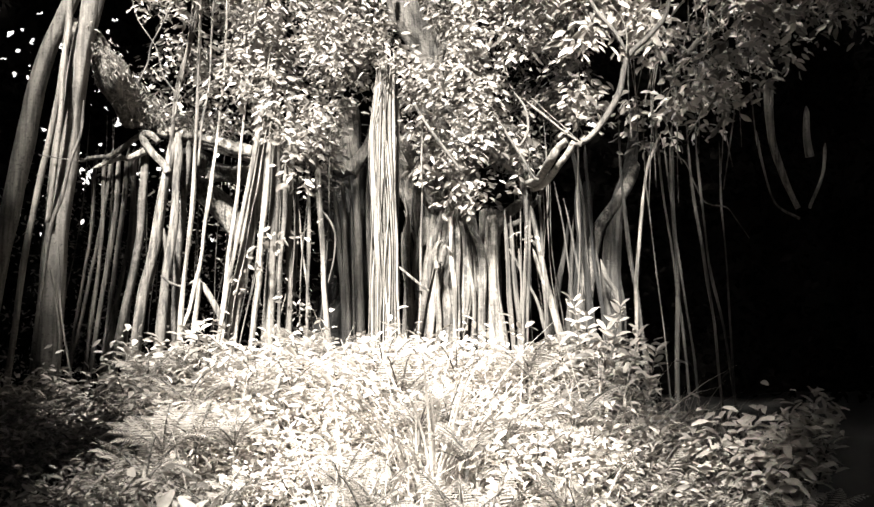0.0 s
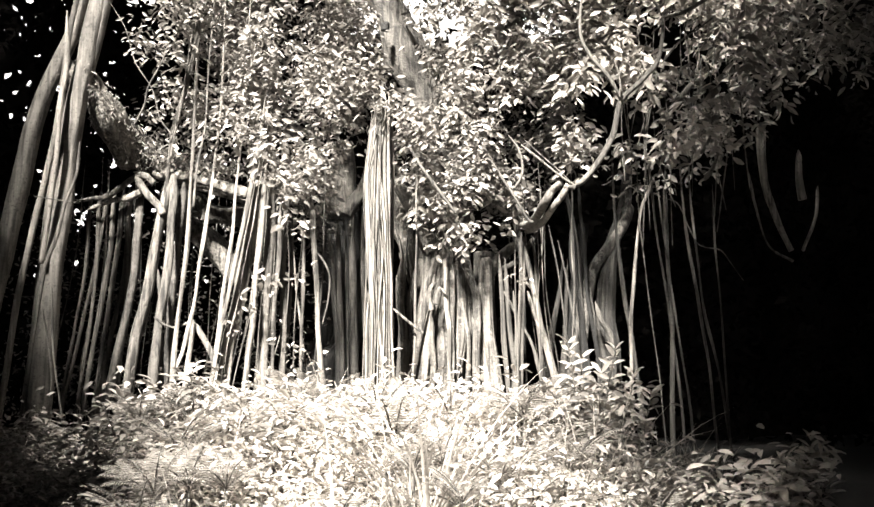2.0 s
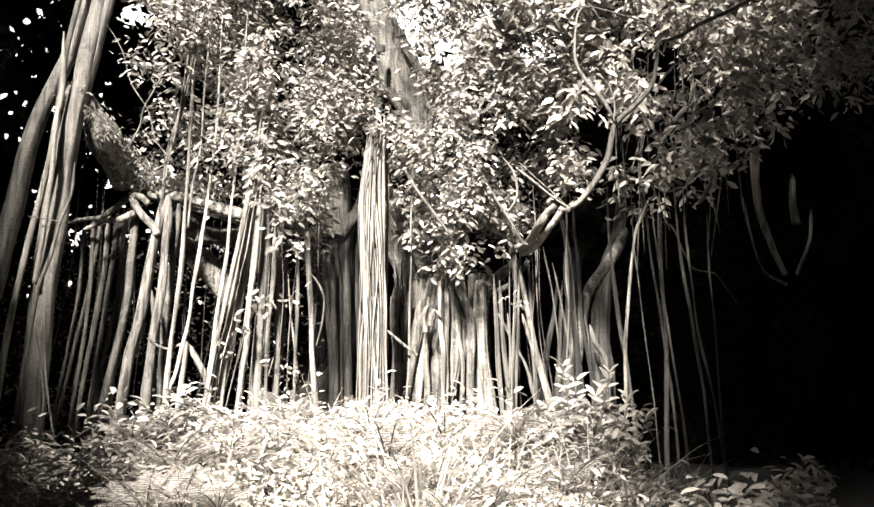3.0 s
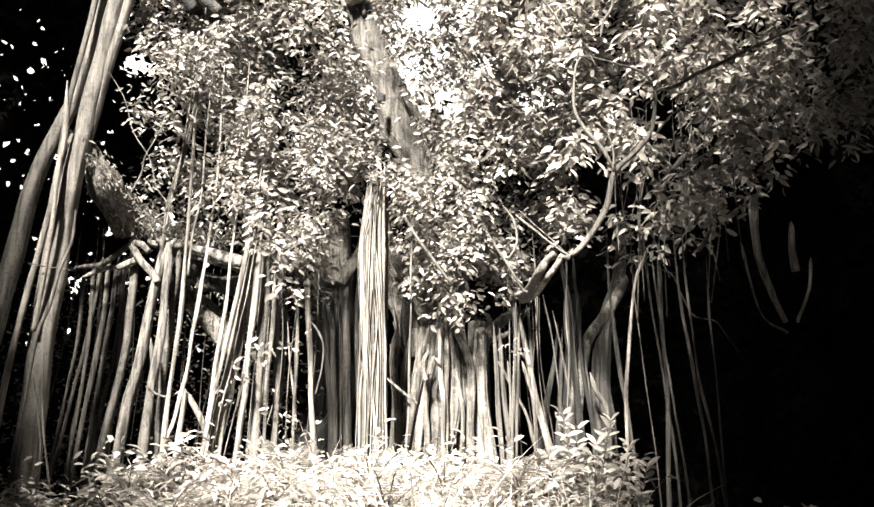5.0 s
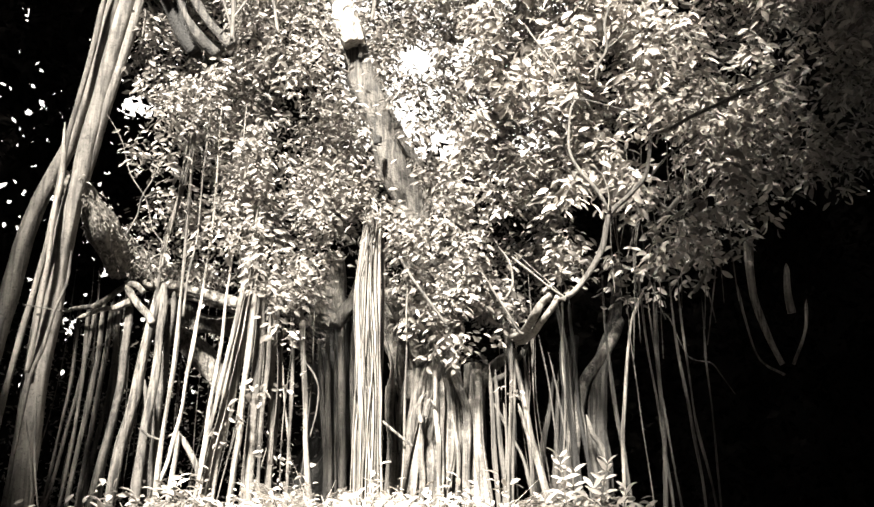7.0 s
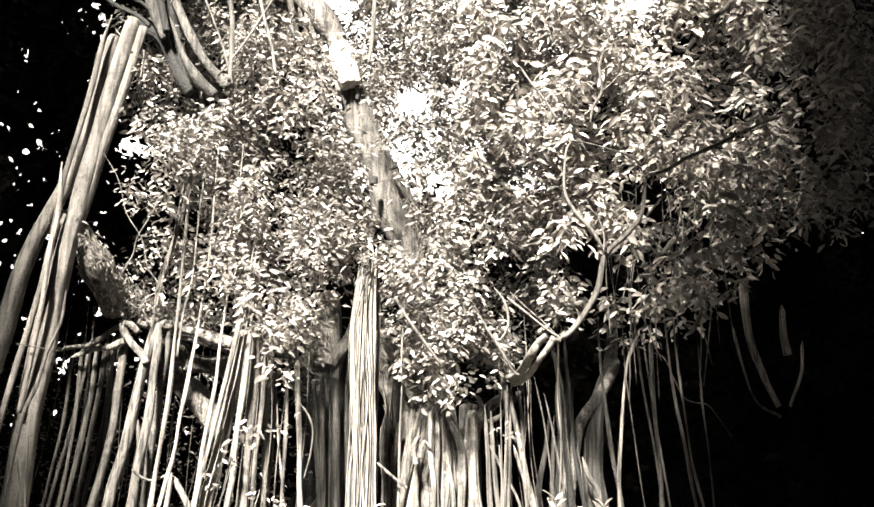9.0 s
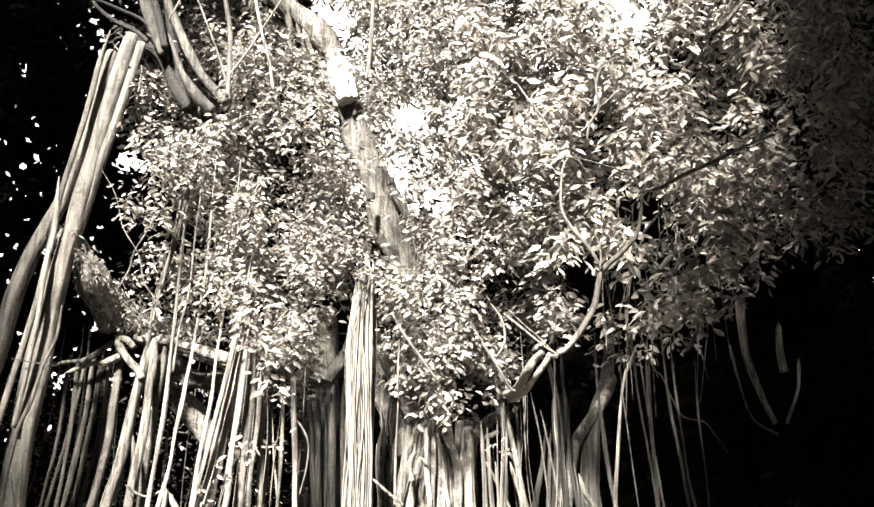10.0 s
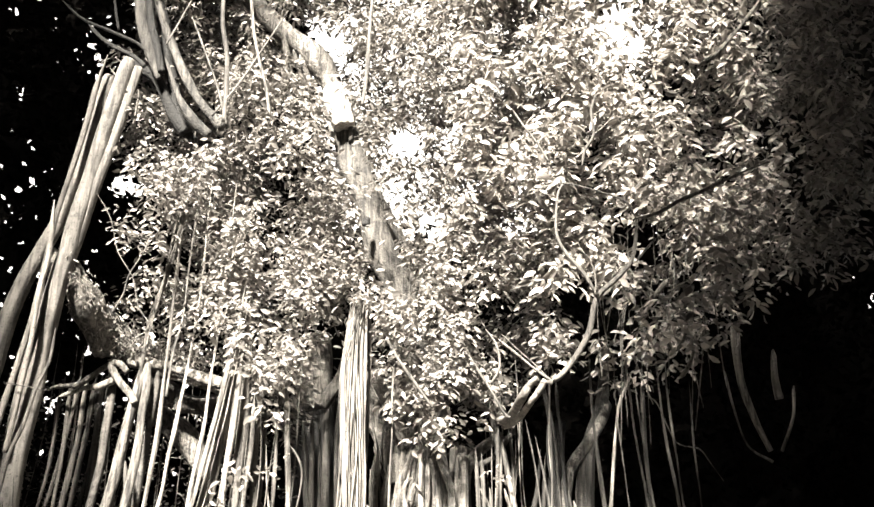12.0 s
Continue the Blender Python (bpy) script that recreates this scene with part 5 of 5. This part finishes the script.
wood_wall(-11, -2.4, 16.5, 14, 0.49, 0.045, 12.0)
wood_wall(-2.5, 5.5, 16.5, 14, 0.42, 0.055, 7.5)
wood_wall(5.4, 11, 16.5, 14, 0.42, 0.1, 4.5)
woods("far_woods", 5600, ((-9, 9), (12, 16), (0.8, 13)), 0.2, "dark dense woodland foliage behind the banyan",
      lambda x, y, z: (z - 1.55) * 16.5 / y + 1.55 < treeline(x * 16.5 / y))
def out_of_view(x, y, z):
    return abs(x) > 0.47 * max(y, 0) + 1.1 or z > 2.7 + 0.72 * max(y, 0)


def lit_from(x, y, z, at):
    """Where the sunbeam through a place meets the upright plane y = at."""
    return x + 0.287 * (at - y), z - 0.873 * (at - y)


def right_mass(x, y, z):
    """Unseen mass added to shade this side; its gap lets sun fleck the shrub."""
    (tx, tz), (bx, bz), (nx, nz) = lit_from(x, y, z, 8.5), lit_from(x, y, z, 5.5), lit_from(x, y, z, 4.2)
    return out_of_view(x, y, z) and ((tz > -1.0 and tx > np.interp(tz, (-0.6, 1.0, 1.6, 2.6, 3.1, 3.8, 7.2, 7.8), (1.9, 2.0, 2.12, 2.25, 2.5, 3.4, 3.6, 1.6))) or (bx > 1.92 and bz < 2.2 and not (bx < 2.1 and 0.95 < bz < 1.45)) or (nx > 1.48 and nz < 1.4))


# Unseen leaf mass added to shade the left side of the glade.
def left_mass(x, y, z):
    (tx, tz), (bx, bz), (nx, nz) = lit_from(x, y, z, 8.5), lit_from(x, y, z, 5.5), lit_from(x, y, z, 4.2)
    return out_of_view(x, y, z) and x < -0.3 * y and (tx < np.interp(tz, (-0.6, 0.6, 1.2, 2.2, 3.4, 7.2, 7.8), (-2.0, -2.4, -2.65, -3.1, -3.2, -3.2, -1.6)) or (bx < -1.85 and bz < 2.0) or (nx < -1.38 and nz < 1.4))


# Out-of-view leaf masses, shaped along the sunbeams to darken both sides.
woods("side_thicket", 15000, ((-4.0, 6), (-2.0, 4.8), (0.3, 13.5)), 0.42, "unseen leaf mass added to shade the right side of the glade", right_mass)
woods("side_thicket", 12000, ((-9, -1.2), (-2.0, 4.8), (0.3, 14.5)), 0.42, "unseen leaf mass added to shade the left side of the glade", left_mass)
# Unseen woods added behind and beside the glade to block sky fill.
woods("rear_woods", 2600, ((-16, 12), (-13, -8), (0.3, 14)), 0.65, "unseen dense woods added behind the glade to cut sky light",
      lambda x, y, z: z < 9 or x > -4)
woods("rear_woods", 2600, ((4.5, 11), (-9, 12), (0.3, 15)), 0.65, "unseen dense woods added beside the glade to cut sky light", lambda x, y, z: x > 0.55 * y + 2.0)
woods("rear_woods", 2600, ((-11, -6), (-9, 12), (0.3, 15)), 0.65, "unseen dense woods added beside the glade to cut sky light", lambda x, y, z: -x > 0.55 * y + 2.0 and lit_from(x, y, z, 8.5)[0] < -3.8)


def sky_backdrop():
    m = bpy.data.materials.new("hazy_bright_sky")
    m.use_nodes = True
    nt = m.node_tree
    em = nt.nodes.new("ShaderNodeEmission")
    em.inputs["Color"].default_value, em.inputs["Strength"].default_value = (1.0, 0.97, 0.92, 1), 0.3
    nt.links.new(em.outputs[0], nt.nodes["Material Output"].inputs["Surface"])
    ob = part("backdrop", mesh_of("backdrop", [(-60, 60, 0), (60, 60, 0), (60, 62, 60), (-60, 62, 60)], [(0, 1, 2, 3)]), m, None, "pale hazy sky far behind the woods", "structure")
    tagged(ob, category="sky")


sky_backdrop()


# ---- undergrowth ----
def weed_shrub(seed, height, size, mat=WEED_LEAF, stems=7, spread=0.45):
    r = np.random.default_rng(seed)
    ob = thing("weed_shrub", (0, 0, 0), "bright leafy weed shrub in the undergrowth", "shrub", "undergrowth shrubs")
    ends = []
    for s in range(stems):
        an = r.uniform(0, 6.28)
        out = spread * r.uniform(0.2, 1)
        top = np.array([math.cos(an) * out, math.sin(an) * out, height * r.uniform(0.6, 1.0)])
        mid = top * np.array([0.35, 0.35, 0.55])
        vs, fs = tube([(0, 0, -0.05), mid, top], 0.008, 0.003, 5, 0, 0.2, 4, s)
        part("stem", mesh_of("stem", vs, fs), TWIG, ob)
        for q in np.linspace(0.35, 1.0, 9):
            p = mid + (top - mid) * (q - 0.3) / 0.7
            ends.append(p + r.normal(0, 0.06, 3))
    ends = np.array(ends)
    part("foliage", leaves_mesh("foliage", *rosettes(ends, 8, size * 1.1, 1.0, 0.15, (-0.1, -0.45, 0.85), 0.4), wide=r.uniform(0.6, 1.0, len(ends) * 8)), mat, ob, kind="stuff")
    return ob


def frond_mesh(length, pairs, arch):
    """An arching fern frond: rachis and paired pinnae."""
    s = np.linspace(0, 1, pairs)
    rx = length * s * (1 - 0.15 * arch * s)
    rz = length * (0.75 * s - 0.75 * arch * s * s)
    mid = np.stack([rx, 0 * s, rz], 1)
    tang = unit(np.gradient(mid, axis=0))
    pl = length * 0.24 * np.sin(np.pi * np.clip(0.12 + 0.9 * s, 0, 1)) + 0.008
    vs, fs = [tuple(p) for p in mid], []
    for i in range(1, pairs - 1):
        fs.append((i, i + 1, len(vs)))
        vs.append(tuple(mid[i] + np.array([0, 0.004, 0.002])))
        nrm = np.cross((0, 1, 0), tang[i]) * -1
        for side in (1, -1):
            h = unit(np.array([0.4 * tang[i][0], side, 0.4 * tang[i][2] - 0.15]))
            w = tang[i] * length * 0.0095
            k = len(vs)
            vs += [tuple(mid[i] + h * pl[i] * 0.4 + w), tuple(mid[i] + h * pl[i] * 0.4 - w), tuple(mid[i] + h * pl[i] * 0.75 + w * 0.7 - nrm * 0.003),
                   tuple(mid[i] + h * pl[i] * 0.75 - w * 0.7 - nrm * 0.003), tuple(mid[i] + h * pl[i] - np.array([0, 0, 0.12 * pl[i]]))]
            fs += [(i, k, k + 1), (k, k + 2, k + 3, k + 1), (k + 2, k + 4, k + 3)]
    return mid, mesh_of("frond", vs, fs)


def fern(seed, length, fronds):
    r = np.random.default_rng(seed)
    ob = thing("fern", (0, 0, 0), "bright green fern with arching feathered fronds", "fern", "ferns in the undergrowth")
    for k in range(fronds):
        an = 6.283 * k / fronds + r.uniform(-0.25, 0.25)
        turn = Matrix.Rotation(an, 4, 'Z') @ Matrix.Rotation(r.uniform(-0.6, 0.0), 4, 'Y')
        mid, blade = frond_mesh(length * r.uniform(0.75, 1.1), 21, r.uniform(0.55, 0.95))
        blade.transform(turn)
        vs, fs = tube(mid[::4], 0.006, 0.002, 5, 0, 0.05, 3, k)
        me = mesh_of("rachis", vs, fs)
        me.transform(turn)
        f = part("frond", blade, FERN_LEAF, ob)
        part("rachis", me, TWIG, f)
    vs, fs = tube([(0, 0, 0.02), (0.02, 0.01, -0.35), (0, 0, -0.75)], 0.012, 0.016, 6, 0, 0.1, 4, seed)
    part("stalk", mesh_of("stalk", vs, fs), TWIG, ob)
    return ob


def blade_mesh(name, blades):
    """Long arching blades: each a tapered strip, folded along its middle. blades: foot, heading, length, width, arch."""
    vs, fs = [], []
    for foot, an, length, w, arch, steep in blades:
        d = np.array([math.cos(an), math.sin(an), 0])
        side = np.array([-d[1], d[0], 0])
        n0 = len(vs)
        for i in range(7):
            s = i / 6
            c = np.array(foot) + d * length * s * (steep + arch * s) * 0.6 + np.array([0, 0, length * (s - 0.55 * arch * s * s)])
            ww = w * (1 - s) ** 0.7 * (0.6 + 0.8 * min(s * 3, 1)) * 0.5
            vs += [c - side * ww, c + d * ww * 0.5 - np.array([0, 0, ww * 0.5]), c + side * ww]
        for i in range(6):
            a0 = n0 + 3 * i
            fs += [(a0, a0 + 1, a0 + 4, a0 + 3), (a0 + 1, a0 + 2, a0 + 5, a0 + 4)]
    return mesh_of(name, vs, fs)


def grass_tuft(seed, n, length, width, name="grass_tuft", label="tuft of thin arching wild grass"):
    r = np.random.default_rng(seed)
    ob = thing(name, (0, 0, 0), label, "grass", "grass tufts in the undergrowth")
    for _ in range(n):
        row = ((*r.normal(0, 0.07, 2), 0), r.uniform(0, 6.28), length * r.uniform(0.5, 1.1), width * r.uniform(0.7, 1.2), r.uniform(0.1, 0.95), r.uniform(0.05, 0.5))
        part("blade", blade_mesh("blade", [row]), GRASS_BLADE, ob)
    return ob


def strap_plant(seed, n, length, width):
    r = np.random.default_rng(seed)
    ob = thing("strap_leaf_plant", (0, 0, 0), "plant with long upright strap-shaped leaves", "plant")
    for k in range(n):
        row = ((*r.normal(0, 0.02, 2), 0), 6.283 * k / n + r.uniform(-0.2, 0.2), length * r.uniform(0.7, 1.1), width, r.uniform(0.3, 1.0), r.uniform(0.1, 0.6))
        part("leaf", blade_mesh("leaf", [row]), GRASS_BLADE, ob)
    return ob


def tall_shrub(seed, tops, leaf, label):
    """Upright stems with big leaves in opposite pairs. tops: places of the stem tips from the foot."""
    r = np.random.default_rng(seed)
    ob = thing("broadleaf_shrub", (0, 0, 0), label, "shrub")
    for top in tops:
        top = np.array(top)
        foot = np.array([top[0] * 0.3, top[1] * 0.3, -0.05])
        mid = foot + (top - foot) * 0.5 + r.normal(0, 0.03, 3)
        vs, fs = tube([foot, mid, top], 0.009, 0.004, 6, 0, 0.1, 5, seed)
        part("stem", mesh_of("stem", vs, fs), TWIG, ob)
        an = r.uniform(0, 3)
        for k, q in enumerate(np.linspace(0.4, 1.0, 11)):
            p = mid + (top - mid) * (q - 0.4) / 0.6
            for half in (0, 1):
                d = an + k * 1.3 + half * math.pi
                h = np.array([math.cos(d), math.sin(d) * 0.7, 0.8 if q > 0.9 else 0.4])
                me = leaves_mesh("leaf", p[None], h[None], np.array([[-0.2, -0.75, 0.6]]) + r.normal(0, 0.3, (1, 3)), [leaf * r.uniform(0.7, 1.1)], 0.7)
                part("leaf", me, BROAD_WEED, ob)
    return ob


def scatter(make, places):
    """One thing is built and the rest are copies, turned and scaled."""
    first = None
    for x, y, turn, s, dz in places:
        m = Matrix.Translation((x, y, float(ground_z(x, y)) - 0.02 + dz)) @ Matrix.Rotation(turn, 4, 'Z')
        if first is None:
            first = make()
            ob = first
            ob.matrix_basis = m
        else:
            ob = copy_thing(first, m)
        ob.scale = (s, s, s)


def bed(n, x_at, y0, y1, lo, hi):
    """Places in a strip of the glade, in uneven mounds."""
    out = []
    for k in range(n):
        y = rng.uniform(y0, y1)
        x = rng.uniform(*x_at) * y
        mound = noise.noise(Vector((x * 1.3, y * 1.6, 5.5)))
        if mound < -0.25:
            x += 0.3
        s0, s1 = lo * (1 + 0.3 * mound), hi * (1 + 0.3 * mound)
        out.append((x, y, rng.uniform(0, 6.28), rng.uniform(s0, s1), 0.0))
    return out


def placed(ob, x, y, dz=0.0):
    ob.location = (x, y, float(ground_z(x, y)) + dz)
    return ob


scatter(lambda: weed_shrub(1, 0.74, 0.066, WEED_LEAF, 12), bed(22, (-0.28, 0.1), 5.6, 7.6, 0.75, 1.1))
scatter(lambda: weed_shrub(2, 0.62, 0.055, stems=14), bed(24, (-0.3, 0.13), 4.9, 7.2, 0.75, 1.1))
scatter(lambda: weed_shrub(3, 0.46, 0.064, stems=13), bed(17, (-0.28, 0.12), 4.4, 6.4, 0.75, 1.1))
scatter(lambda: weed_shrub(7, 0.4, 0.065, DIM_WEED, 12), bed(8, (-0.31, -0.25), 4.2, 7.0, 0.7, 1.0))
scatter(lambda: weed_shrub(17, 0.5, 0.06, DIM_WEED, 12), bed(10, (-0.34, -0.27), 3.7, 5.4, 0.8, 1.1))
scatter(lambda: weed_shrub(18, 0.66, 0.078, DIM_WEED, 11), bed(11, (0.05, 0.17), 5.2, 7.0, 0.7, 1.1))
scatter(lambda: weed_shrub(19, 0.72, 0.075, DIM_WEED, 12), bed(9, (-0.3, -0.22), 5.4, 6.8, 0.8, 1.1))
scatter(lambda: weed_shrub(22, 0.3, 0.062, DIM_WEED, 11, 0.5), bed(14, (-0.48, -0.37), 5.8, 7.6, 0.7, 1.0))
scatter(lambda: weed_shrub(16, 0.36, 0.062, DIM_WEED, 11, 0.5), bed(10, (-0.5, -0.38), 3.4, 4.8, 0.7, 1.0))
scatter(lambda: weed_shrub(6, 0.4, 0.07, DIM_WEED, 11), bed(4, (0.19, 0.25), 5.4, 6.4, 0.7, 0.95))
scatter(lambda: fern(4, 0.38, 11), [(x, y, t, q, 0.56) for x, y, t, q, _ in bed(24, (-0.3, 0.1), 5.0, 7.0, 0.75, 1.15)])
scatter(lambda: fern(5, 0.32, 10), [(x, y, t, q, 0.46) for x, y, t, q, _ in bed(22, (-0.29, 0.19), 4.4, 6.2, 0.75, 1.15)])
scatter(lambda: fern(15, 0.42, 9), [(x, y, t, q, 0.2) for x, y, t, q, _ in bed(9, (0.15, 0.26), 4.4, 6.2, 0.8, 1.2)])
scatter(lambda: fern(8, 0.55, 9), [(1.0, 4.7, 0.3, 1.0, 0.1), (1.35, 4.9, 1.2, 0.9, 0.1), (1.75, 5.0, 2.0, 1.0, 0.15), (-0.98, 7.35, 0.4, 0.9, 0.55), (-0.72, 7.4, 1.9, 0.85, 0.55), (-0.5, 7.2, 2.9, 0.75, 0.5)])
scatter(lambda: grass_tuft(14, 16, 1.25, 0.01), [(x, y, t, q, 0) for x, y, t, q, _ in bed(34, (-0.28, 0.18), 4.5, 6.9, 0.8, 1.1)])
scatter(lambda: grass_tuft(9, 40, 0.62, 0.005), [(x, y, t, q, 0) for x, y, t, q in ((1.25, 6.3, 0, 1.1), (1.45, 6.4, 1, 1.15), (1.6, 6.2, 2, 1.0), (1.75, 6.5, 3, 0.95), (1.4, 5.9, 4, 1.0),
        (1.2, 6.7, 5, 1.2), (1.65, 5.8, 1.5, 0.8), (1.9, 6.1, 2.5, 0.8), (-0.75, 4.6, 3.3, 0.8), (-0.95, 4.7, 0.5, 0.85), (-0.3, 4.7, 1.1, 0.8), (0.35, 6.2, 2.2, 0.9), (0.75, 6.9, 0.2, 1.1), (-0.3, 6.1, 5.2, 0.9), (-1.3, 5.2, 4.1, 0.8), (-0.55, 4.5, 0.9, 0.9), (-0.2, 5.2, 2.0, 0.9), (0.1, 4.8, 3.0, 0.85), (-1.1, 5.6, 1.7, 0.9), (0.25, 5.6, 4.6, 0.95), (-0.6, 5.8, 2.6, 0.9), (0.55, 5.4, 0.3, 0.9))])
placed(strap_plant(10, 44, 1.4, 0.018), -0.02, 5.5)
placed(tall_shrub(11, [(-0.2, 0, 1.0), (-0.1, 0.1, 0.9), (0.02, 0, 0.8), (0.12, 0, 0.96), (0.26, 0.1, 0.8), (-0.3, 0, 0.7), (0.35, 0, 0.66)], 0.115, "pale upright shrub with large paired leaves"), 1.12, 6.8)
placed(weed_shrub(21, 0.6, 0.09, BROAD_WEED, 12, 0.42), 1.86, 5.6)
placed(tall_shrub(12, [(0.16, 0, 0.68), (0.02, 0, 0.56), (0.26, 0, 0.55)], 0.085, "dim leafy shrub at the shaded edge of the glade"), 1.9, 5.55)
placed(tall_shrub(13, [(-0.1, 0, 0.66), (0.1, 0, 0.65), (0.0, 0.1, 0.62)], 0.17, "low plant with large rounded leaves"), -1.0, 4.0)
